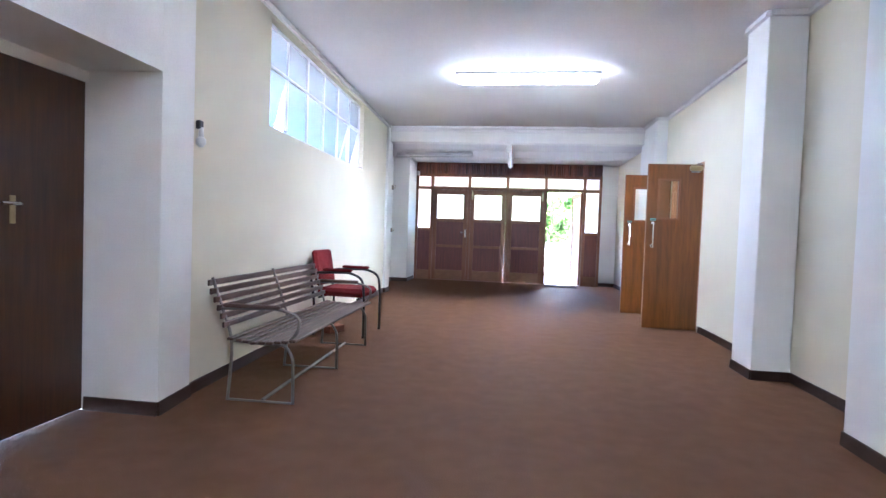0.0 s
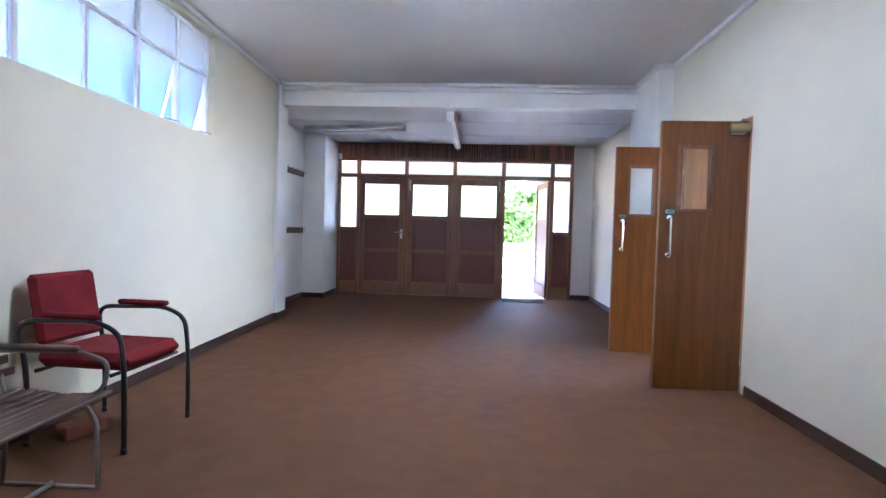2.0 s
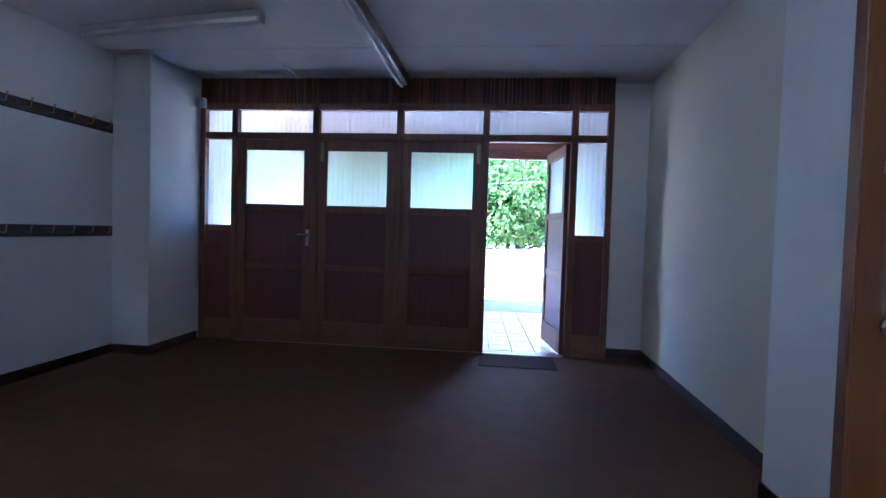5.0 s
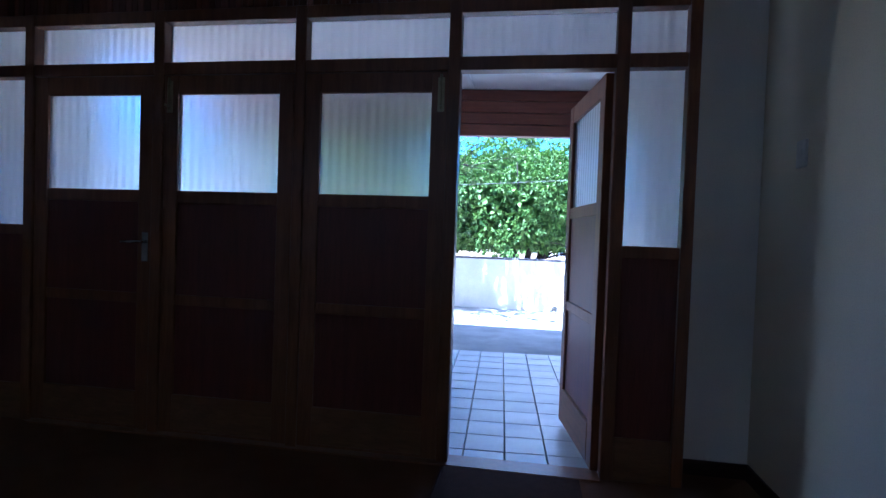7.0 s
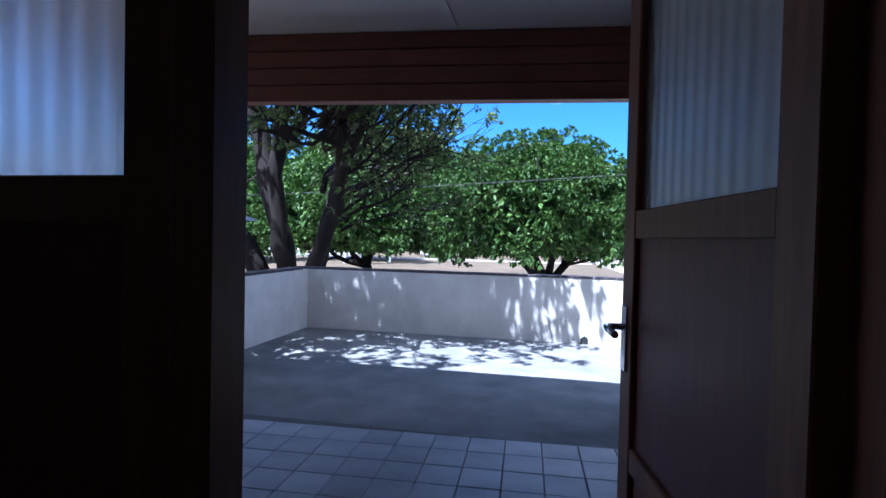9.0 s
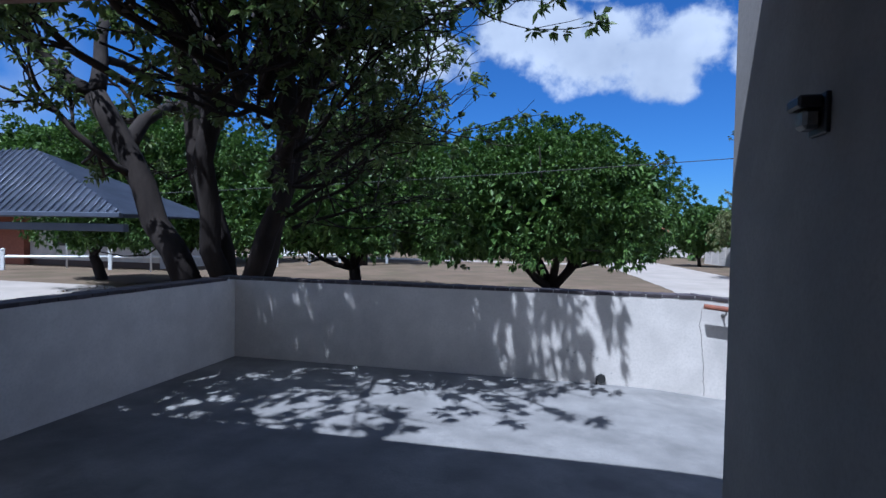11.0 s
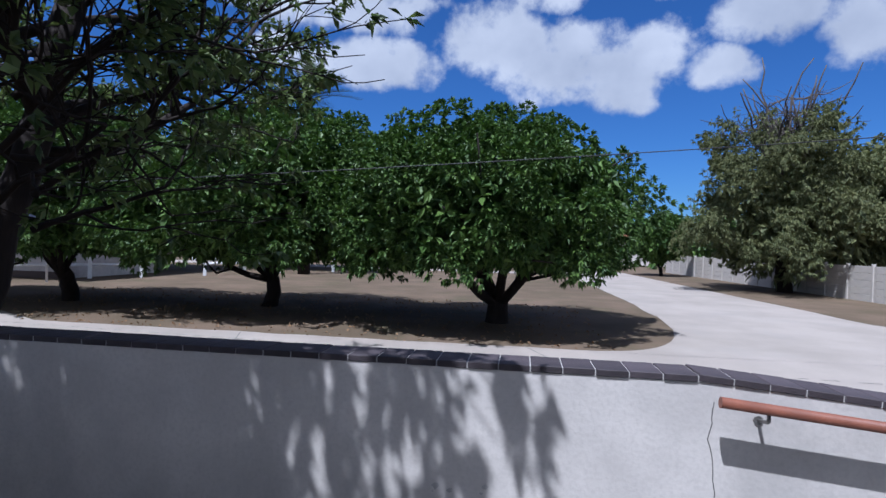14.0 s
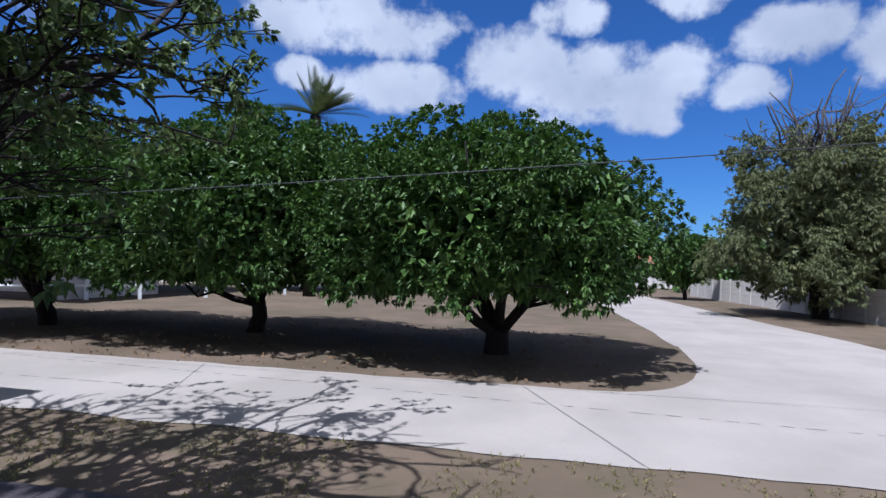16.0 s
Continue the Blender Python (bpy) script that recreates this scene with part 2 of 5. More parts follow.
M["steel"] = surface("dull_tube_steel", (0.32, 0.29, 0.26), (0.22, 0.20, 0.18), 9, 140, 0.45, 0.1, metal=0.6)
M["black"] = surface("black_tube_enamel", (0.025, 0.024, 0.026), (0.04, 0.036, 0.034), 10, 120, 0.35, 0.05)
M["red"] = surface("red_woven_cloth", (0.20, 0.018, 0.020), (0.15, 0.013, 0.016), 5, 260, 0.85, 0.6, spec=0.2)
M["chrome"] = surface("worn_chrome", (0.78, 0.78, 0.80), (0.66, 0.66, 0.68), 14, 120, 0.16, 0.02, metal=1.0)
M["brass"] = surface("old_brass", (0.45, 0.36, 0.20), (0.34, 0.27, 0.15), 14, 120, 0.35, 0.05, metal=0.9)
M["whitemetal"] = surface("white_enamel", (0.74, 0.74, 0.74), (0.68, 0.68, 0.69), 5, 100, 0.4, 0.04)
M["winframe"] = surface("white_steel_sash", (0.78, 0.80, 0.82), (0.70, 0.72, 0.75), 6, 120, 0.45, 0.08)
M["frost"] = glazing("frosted_glass", 0.55, (0.100, 0.127, 0.168), grain=60)
M["reeded"] = glazing("reeded_glass", 0.40, (0.93, 0.96, 1.0), reeds=6.0)
M["clear"] = glazing("clear_glass", 0.02, (0.95, 0.97, 0.97))
M["closer"] = surface("grey_closer_metal", (0.30, 0.29, 0.27), (0.20, 0.19, 0.18), 20, 90, 0.4, 0.1, metal=0.7)
M["sign"] = surface("pale_green_sticker", (0.16, 0.36, 0.38), (0.13, 0.30, 0.33), 8, 120, 0.5, 0.02)
M["brick"] = surface("red_brick", (0.30, 0.11, 0.065), (0.22, 0.08, 0.05), 12, 160, 0.9, 0.5)
M["mat"] = surface("dark_rubber_mat", (0.062, 0.036, 0.028), (0.080, 0.046, 0.036), 20, 200, 0.95, 0.7, spec=0.05)
M["bulb"], _n, _l, _p = shader("lit_tube_cover")
_p.inputs["Base Color"].default_value = (0.9, 0.9, 0.9, 1)
_p.inputs["Emission Color"].default_value, _p.inputs["Emission Strength"].default_value = (1.0, 0.98, 0.96, 1), 0.5
M["green"] = surface("green_floor_paint", (0.20, 0.33, 0.22), (0.16, 0.28, 0.19), 2, 90, 0.4, 0.1)
M["pine"] = wood("knotty_pine_board", (0.40, 0.19, 0.075), (0.30, 0.13, 0.05), (10, 10, 1.0), 0.45, varied=0.15)
M["tile"] = varied("porch_quarry_tile", (0.36, 0.36, 0.38), (0.29, 0.29, 0.31), 0.36, 90, 0.15, 0.14)
M["grout"] = surface("dark_grout", (0.09, 0.085, 0.08), (0.12, 0.11, 0.10), 10, 150, 0.9, 0.3)
M["render"] = surface("white_plaster_wall", (0.585, 0.545, 0.505), (0.49, 0.457, 0.425), 3.2, 46, 0.85, 0.22, dirt=(0.29, 0.275, 0.26), dirt_amount=0.4)
# the white plaster again, darkened so its colour carries the porch shade
M["render_shade"] = surface("shaded_plaster_wall", (0.30, 0.285, 0.28), (0.25, 0.24, 0.235), 3.2, 46, 0.85, 0.22, dirt=(0.18, 0.172, 0.17), dirt_amount=0.4)
M["court"] = surface("grey_court_concrete", (0.205, 0.198, 0.192), (0.135, 0.131, 0.128), 2.6, 55, 0.88, 0.6, dirt=(0.105, 0.102, 0.10), dirt_amount=0.65, dirt_scale=2.4)
M["coping"] = varied("dark_coping_brick", (0.066, 0.052, 0.056), (0.042, 0.034, 0.038), 0.7, 120, 0.4, 0.25)
M["mortar"] = surface("pale_mortar", (0.42, 0.40, 0.38), (0.34, 0.325, 0.31), 20, 150, 0.95, 0.4)
M["concrete"] = surface("pale_road_concrete", (0.305, 0.266, 0.228), (0.245, 0.214, 0.182), 0.5, 45, 0.9, 0.35, dirt=(0.25, 0.228, 0.205), dirt_amount=0.45, dirt_scale=0.35)
M["joint"] = surface("road_joint_tar", (0.10, 0.095, 0.09), (0.15, 0.14, 0.13), 6, 90, 0.95, 0.3)
M["ground"] = surface("dry_lawn_soil", (0.135, 0.098, 0.068), (0.092, 0.070, 0.046), 0.45, 22, 0.97, 0.9, spec=0.1, dirt=(0.072, 0.066, 0.036), dirt_amount=0.7, dirt_scale=0.55)
M["grass"] = leafy("dry_grass_blade", (0.30, 0.235, 0.12), (0.15, 0.16, 0.055), 0.7, 0.2)
M["litter"] = leafy("fallen_leaf", (0.21, 0.13, 0.07), (0.12, 0.075, 0.04), 0.8, 0.1)
M["bark"] = surface("grey_brown_bark", (0.028, 0.022, 0.019), (0.014, 0.011, 0.010), 5, 34, 0.93, 1.0, stretch=(1, 1, 0.3), spec=0.2)
M["deadwood"] = surface("bleached_dead_wood", (0.095, 0.08, 0.07), (0.055, 0.046, 0.04), 5, 40, 0.9, 0.6, stretch=(1, 1, 0.3))
M["leaf"] = leafy("mango_leaf", (0.024, 0.056, 0.014), (0.100, 0.165, 0.036), 0.50, 0.10)
M["leaf_dark"] = leafy("broad_dark_leaf", (0.040, 0.066, 0.024), (0.135, 0.175, 0.060), 0.40, 0.26)
M["leaf_grey"] = leafy("grey_green_leaf", (0.066, 0.082, 0.034), (0.165, 0.174, 0.074))
M["palm"] = leafy("palm_frond", (0.032, 0.047, 0.018), (0.064, 0.078, 0.030))
M["roofmetal"] = surface("blue_grey_sheet_roof", (0.085, 0.10, 0.14), (0.06, 0.072, 0.105), 1.5, 60, 0.45, 0.1, metal=0.3)
M["fasciawood"] = wood("red_brown_fascia_board", (0.22, 0.075, 0.042), (0.15, 0.050, 0.030), (1.0, 14, 14), 0.5, varied=0.12)
M["railpaint"] = surface("red_oxide_rail_paint", (0.235, 0.085, 0.050), (0.17, 0.06, 0.036), 9, 110, 0.5, 0.2)
M["drainblack"] = surface("black_pipe_mouth", (0.012, 0.012, 0.012), (0.02, 0.02, 0.02), 10, 90, 0.8, 0.2)
M["postwhite"] = surface("white_post_paint", (0.78, 0.78, 0.76), (0.68, 0.68, 0.66), 4, 80, 0.7, 0.2)
M["carwhite"] = surface("white_car_paint", (0.74, 0.75, 0.76), (0.72, 0.73, 0.74), 2, 50, 0.2, 0.0)
M["carblue"] = surface("silver_car_paint", (0.35, 0.38, 0.43), (0.33, 0.36, 0.41), 2, 50, 0.2, 0.0, metal=0.4)
M["carglass"] = surface("dark_car_glass", (0.02, 0.025, 0.03), (0.03, 0.035, 0.04), 2, 50, 0.08, 0.0)
M["rubber"] = surface("tyre_rubber", (0.02, 0.02, 0.02), (0.03, 0.03, 0.03), 10, 90, 0.9, 0.3)
M["fence"] = surface("precast_fence_concrete", (0.52, 0.48, 0.43), (0.42, 0.385, 0.345), 1.2, 40, 0.9, 0.3, dirt=(0.26, 0.23, 0.20), dirt_amount=0.4)
M["cable"] = surface("black_cable", (0.012, 0.012, 0.014), (0.02, 0.02, 0.02), 10, 60, 0.6, 0.0)
M["plastic"] = surface("white_plastic", (0.72, 0.72, 0.70), (0.66, 0.66, 0.64), 9, 90, 0.35, 0.0)


# ---- mesh helpers ----
def linked(name, bm, mat, parent=None, label=""):
    me = bpy.data.meshes.new(name)
    bm.to_mesh(me)
    bm.free()
    me.materials.append(mat)
    ob = new(name, me)
    if parent is not None:
        ob.parent = parent
    if label:
        ob["label"] = label
    return ob


def part(name, bm, mat, parent, label=""):
    """One mesh under a thing or under a part."""
    return linked(name, bm, mat, parent, label)


def thing(name, label, category, m=None, group="", kind=""):
    ob = new(name)
    ob.empty_display_size = 0.1
    if m is not None:
        ob.matrix_basis = m
    return tagged(ob, label, category, group, kind)


def structure(name, bm, mat, label, category):
    return tagged(linked(name, bm, mat), label, category, "", "structure")


def slab(bm, x0, y0, z0, x1, y1, z1, bevel=0.0):
    """A block between two corners, its edges eased."""
    r = bmesh.ops.create_cube(bm, size=1.0)
    vs = r["verts"]
    bmesh.ops.scale(bm, vec=(abs(x1 - x0), abs(y1 - y0), abs(z1 - z0)), verts=vs)
    bmesh.ops.translate(bm, vec=((x0 + x1) / 2, (y0 + y1) / 2, (z0 + z1) / 2), verts=vs)
    if bevel:
        es = list({e for v in vs for e in v.link_edges})
        bmesh.ops.bevel(bm, geom=es, offset=bevel, segments=1, affect="EDGES", profile=0.5)
    return bm


def block(x0, y0, z0, x1, y1, z1, bevel=0.0):
    return slab(bmesh.new(), x0, y0, z0, x1, y1, z1, bevel)


def prism(outline, z0, z1):
    """An upright block over an outline in the plan (counter-clockwise)."""
    bm = bmesh.new()
    lo = [bm.verts.new((x, y, z0)) for x, y in outline]
    hi = [bm.verts.new((x, y, z1)) for x, y in outline]
    bm.faces.new(list(reversed(lo)))
    bm.faces.new(hi)
    k = len(outline)
    for i in range(k):
        bm.faces.new((lo[i], lo[(i + 1) % k], hi[(i + 1) % k], hi[i]))
    return bm


def tube(bm, points, radii, sides=8, cap=True):
    """A round bar along points; radii one number or one for each point."""
    pts = [Vector(p) for p in points]
    if not isinstance(radii, (list, tuple)):
        radii = [radii] * len(pts)
    rings, side = [], None
    for i, p in enumerate(pts):
        d = (pts[min(i + 1, len(pts) - 1)] - pts[max(i - 1, 0)]).normalized()
        if side is None:
            side = d.cross(Vector((0, 0, 1)) if abs(d.z) < 0.9 else Vector((1, 0, 0))).normalized()
        side = (side - d * side.dot(d)).normalized()
        up = d.cross(side)
        rings.append([bm.verts.new(p + (side * math.cos(a) + up * math.sin(a)) * radii[i]) for a in (2 * math.pi * k / sides for k in range(sides))])
    for a, b in zip(rings, rings[1:]):
        for k in range(sides):
            f = bm.faces.new((a[k], a[(k + 1) % sides], b[(k + 1) % sides], b[k]))
            f.smooth = True
    if cap:
        bm.faces.new(list(reversed(rings[0])))
        bm.faces.new(rings[-1])
    return bm


def bent(points, radius=0.06, steps=5):
    """Points with their corners rounded."""
    pts = [Vector(p) for p in points]
    out = [pts[0]]
    for a, b, c in zip(pts, pts[1:], pts[2:]):
        u, v = (a - b), (c - b)
        r = min(radius, u.length * 0.45, v.length * 0.45)
        p, q = b + u.normalized() * r, b + v.normalized() * r
        for i in range(steps + 1):
            s = i / steps
            out.append(p * (1 - s) ** 2 + b * 2 * s * (1 - s) + q * s ** 2)
    out.append(pts[-1])
    return out


def holed(x0, x1, z0, z1, holes, y0, y1):
    """A wall in the xz plane between y0 and y1, cut through by holes (x0, x1, z0, z1), butted from blocks."""
    bm = bmesh.new()
    xs = sorted({x0, x1, *[h[0] for h in holes], *[h[1] for h in holes]})
    for a, b in zip(xs, xs[1:]):
        zs = [z0]
        for h in sorted(holes, key=lambda h: h[2]):
            if h[0] <= a and h[1] >= b:
                zs += [h[2], h[3]]
        zs.append(z1)
        for lo, hi in zip(zs[::2], zs[1::2]):
            if hi - lo > 1e-6:
                slab(bm, a, y0, lo, b, y1, hi)
    bmesh.ops.remove_doubles(bm, verts=bm.verts, dist=1e-5)
    return bm


# ---- the building: floors, walls, ceilings ----
G = -0.87            # level of the open ground outside
HC, LC = 2.96, 2.69  # hall ceiling, lobby ceiling

structure("floor", block(-3.2, -3.2, G, 2.9, 12.05, 0.0), M["carpet"], "worn red-brown carpet covering the hall floor", "floor")
structure("floor_corner", block(2.1, 12.051, G, 2.9, 12.34, -0.001), M["carpet"], "worn red-brown carpet in the lobby corner", "floor")
structure("ceiling_hall", block(-3.2, -3.2, HC, 2.9, 9.17, 3.10), M["ceiling"], "off-white painted hall ceiling", "ceiling")
structure("ceiling_lobby", block(-2.7, 9.36, LC, 2.9, 12.35, 3.10), M["ceiling"], "off-white lobby ceiling with faint board joints", "ceiling")

# left wall, slightly out of square, with its high strip window
LW0, LW1 = Vector((-1.795, 3.06)), Vector((-2.03, 9.05))
LW = pose(LW0.x, LW0.y, 0, 0, 0, math.degrees(math.atan2(LW1.y - LW0.y, LW1.x - LW0.x)))
LWL = (LW1 - LW0).length
WIN = (1.16, 4.36, 1.96, 2.88)
wl_ob = structure("wall_left", holed(0, LWL, 0, HC, [WIN], 0.0, 0.22), M["wall"], "cream painted wall below a high strip window", "wall")
wl_ob.matrix_basis = LW
structure("wall_left_pier", prism([(-2.20, 2.70), (-1.735, 2.70), (-1.775, 3.06), (-2.20, 3.06)], 0, HC), M["pier"], "white painted pier beside the recessed door", "wall")
structure("wall_left_lintel", block(-2.20, 1.15, 1.96, -1.735, 2.699, HC), M["pier"], "white painted lintel over the recessed door", "wall")
structure("wall_left_rear", block(-2.20, -3.0, 0, -1.735, 1.15, HC), M["pier"], "white painted wall", "wall")
structure("wall_recess_back", holed(1.15, 3.2, 0, 2.2, [(1.67, 2.70, 0.0, 1.90)], 0.0, 0.12), M["pier"], "white painted wall round the recessed door", "wall").matrix_basis = pose(-2.20, 0, 0, 0, 0, 90)
structure("wall_left_pilaster", block(-2.40, 9.05, 0, -1.99, 9.37, HC, 0.006), M["pier"], "white painted pilaster under the beam", "wall")
structure("wall_alcove", block(-2.65, 9.37, 0, -2.40, 11.20, LC), M["pier"], "white painted alcove wall with coat rails", "wall")
structure("wall_alcove_column", block(-2.65, 11.20, 0, -2.04, 12.25, LC, 0.006), M["pier"], "white painted corner column beside the entrance", "wall")
structure("wall_rear", block(-3.2, -3.2, 0, 2.9, -3.0, HC), M["wall"], "cream painted end wall", "wall")
# right wall with the double door's opening
DO0, DO1 = 6.72, 8.03
structure("wall_right", holed(-3.0, 12.35, 0, 3.10, [(DO0, DO1, 0.0, 2.075)], -0.40, 0.0), M["wall"], "cream painted wall with a double doorway", "wall").matrix_basis = pose(2.50, 0, 0, 0, 0, 90)
structure("wall_right_pilaster_near", block(2.12, 1.6, 0, 2.497, 3.14, HC, 0.006), M["pier"], "white painted pilaster", "wall")
structure("wall_right_pilaster_middle", block(2.20, 4.50, 0, 2.497, 4.89, HC, 0.006), M["pier"], "white painted pilaster with scuffed base", "wall")
structure("wall_right_pilaster_far", block(2.34, 8.36, 0, 2.497, 9.36, HC, 0.006), M["pier"], "white painted pilaster carrying the beam", "wall")
structure("wall_entrance_side", block(2.13, 12.16, 0, 2.497, 12.35, LC), M["pier"], "white painted strip beside the entrance screen", "wall")
structure("beam", block(-1.99, 9.17, 2.672, 2.34, 9.357, HC, 0.005), M["pier"], "white painted ceiling beam between hall and lobby", "beam")


def trim_run(name, pts, h, t, z0, mat, label, category):
    """A strip along a wall's foot or head; pts in the plan, the room on the right-hand side."""
    bm = bmesh.new()
    for a, b in zip(pts, pts[1:]):
        a, b = Vector(a), Vector(b)
        d = (b - a).normalized()
        nrm = Vector((d.y, -d.x))
        q = [a, b, b + nrm * t, a + nrm * t]
        lo = [bm.verts.new((p.x, p.y, z0)) for p in q]
        hi = [bm.verts.new((p.x, p.y, z0 + h)) for p in (q[0], q[1])] + [bm.verts.new((p.x - nrm.x * t * 0.35, p.y - nrm.y * t * 0.35, z0 + h)) for p in (q[2], q[3])]
        for f in ((3, 2, 1, 0),):
            bm.faces.new([lo[i] for i in f])
        bm.faces.new(hi)
        for i in range(4):
            bm.faces.new((lo[i], lo[(i + 1) % 4], hi[(i + 1) % 4], hi[i]))
    bmesh.ops.recalc_face_normals(bm, faces=bm.faces)
    return structure(name, bm, mat, label, category)


trim_run("baseboard_left", [(-1.73, 1.15), (-1.73, -3.0)][::-1], 0.085, 0.016, 0.0, M["base"], "dark stained wooden skirting", "skirting")
trim_run("baseboard_pier", [(-2.20, 2.70), (-1.735, 2.70), (-1.775, 3.06), (-1.795, 3.065), (-2.03, 9.05), (-1.99, 9.05), (-1.99, 9.37), (-2.40, 9.37), (-2.40, 11.20), (-2.04, 11.20), (-2.04, 11.95)], 0.078, 0.014, 0.0, M["base"], "dark stained wooden skirting", "skirting")
trim_run("baseboard_right", [(2.13, 12.16), (2.5, 12.16), (2.5, 9.36), (2.34, 9.36), (2.34, 8.36), (2.5, 8.36), (2.5, 8.10)], 0.078, 0.014, 0.0, M["base"], "dark stained wooden skirting", "skirting")
trim_run("baseboard_right_near", [(2.5, 6.65), (2.5, 4.89), (2.20, 4.89), (2.20, 4.50), (2.5, 4.50), (2.5, 3.14), (2.12, 3.14), (2.12, 1.6), (2.5, 1.6), (2.5, -3.0)], 0.078, 0.014, 0.0, M["base"], "dark stained wooden skirting", "skirting")
trim_run("trim_cornice_left", [(-1.735, 2.70), (-1.775, 3.06), (-1.795, 3.065), (-2.03, 9.05), (-1.99, 9.05), (-1.99, 9.15)], 0.05, 0.035, HC - 0.05, M["ceiling"], "white painted cornice strip", "cornice")
trim_run("trim_cornice_right", [(2.34, 9.15), (2.34, 8.36), (2.5, 8.36), (2.5, 4.89), (2.20, 4.89), (2.20, 4.50), (2.5, 4.50), (2.5, 3.14), (2.12, 3.14), (2.12, 1.6)], 0.05, 0.035, HC - 0.05, M["ceiling"], "white painted cornice strip", "cornice")
for k, z in enumerate((HC - 0.045, HC - 0.105)):
    trim_run("trim_beam", [(-1.99, 9.168), (2.34, 9.168)], 0.04, 0.05 - 0.02 * k, z, M["ceiling"], "white painted moulding along the ceiling beam", "moulding")
for y in (10.1, 11.1):
    structure("trim_ceiling_joint", block(-2.40, y, LC - 0.006, 2.5, y + 0.03, LC - 0.0005), M["ceiling"], "thin cover strip on the lobby ceiling", "cover strip")
for x in (-1.0, 1.05):
    structure("trim_ceiling_joint", block(x, 9.36, LC - 0.006, x + 0.03, 12.05, LC - 0.0009), M["ceiling"], "thin cover strip on the lobby ceiling", "cover strip")

# the hall behind the double door
structure("floor_side_hall", block(2.9, 3.0, G, 9.0, 12.35, -0.02), M["green"], "worn green painted floor of the side hall", "floor")
structure("wall_side_hall_north", block(2.9, 12.15, -0.02, 9.0, 12.35, 3.1), M["wall"], "cream painted wall of the side hall", "wall")
structure("wall_side_hall_south", block(2.9, 2.8, -0.02, 9.0, 3.0, 3.1), M["wall"], "cream painted wall of the side hall", "wall")
# opening to the sky is out of view, added to light the side hall
structure("wall_side_hall_east", holed(3.0, 12.15, -0.02, 3.1, [(5.0, 10.5, 1.1, 2.5)], -0.2, 0.0), M["wall"], "cream painted wall of the side hall with an unseen opening added for light", "wall").matrix_basis = pose(8.8, 0, 0, 0, 0, 90)
structure("ceiling_side_hall", block(2.9, 2.8, 3.1, 9.0, 12.35, 3.2), M["ceiling"], "white ceiling of the side hall", "ceiling")
structure("roof", block(-3.0, -3.6, 3.21, 9.3, 15.05, 3.32), M["roofmetal"], "sheet metal roof over the building", "roof")
# eave out of view, added to stop sun patches inside the hall
structure("roof_shade_edge", block(-4.3, -3.6, 3.10, -3.0, 12.2, 3.32), M["roofmetal"], "unseen sheet metal eave added to keep sun off the strip window", "roof")

# ---- entrance screen ----
FY0, FY1 = 11.965, 12.05
screen = thing("entrance_screen", "red-brown wooden entrance screen with glazed doors and fanlights", "entrance screen", kind="structure")
screen.name = "door_1"
fb = bmesh.new()
MULL = (-2.00, -1.655, -0.795, 0.065, 0.918, 1.765, 2.10)
for i, x in enumerate(MULL):
    w = 0.032 if i not in (0, 6) else 0.028
    slab(fb, x - w, FY0, 0.0, x + w, FY1, 2.44, 0.004)
for a, b in zip(MULL, MULL[1:]):
    for z0, z1 in ((2.075, 2.145), (2.372, 2.44)):
        slab(fb, a + 0.03, FY0 + 0.004, z0, b - 0.03, FY1 - 0.004, z1, 0.003)
part("screen_frame", fb, M["frame"], screen)
for i, (a, b) in enumerate(zip(MULL, MULL[1:])):
    part("fanlight_pane", block(a + 0.028, 12.032, 2.14, b - 0.028, 12.038, 2.376), M["reeded"], screen).visible_shadow = False
for a, b in ((MULL[0], MULL[1]), (MULL[5], MULL[6])):
    part("sidelight_pane", block(a + 0.028, 12.032, 1.19, b - 0.028, 12.038, 2.08), M["reeded"], screen).visible_shadow = False
    sb = block(a + 0.03, FY0 + 0.008, 1.13, b - 0.03, FY1 - 0.008, 1.19, 0.003)
    part("sidelight_rail", sb, M["frame"], screen)
    part("sidelight_panel", block(a + 0.03, 11.99, 0.22, b - 0.03, 12.02, 1.13), M["panel"], screen)
    part("kick_board", block(a + 0.03, 11.978, 0.0, b - 0.03, 12.03, 0.22, 0.003), M["kick"], screen)
# vertical boards above
bx = -2.03
random.seed(5)
while bx < 2.12:
    w = min(random.choice((0.036, 0.040, 0.046)), 2.125 - bx)
    d = random.uniform(0, 0.010)
    part("board", block(bx + 0.0015, 11.975 - d, 2.44, bx + w - 0.0015, 12.03, LC, 0.002), M["slat"], screen)
    bx += w
structure("wall_over_entrance", block(-2.03, 12.031, 2.44, 2.13, 12.15, 3.0), M["pier"], "white painted wall above the entrance", "wall")


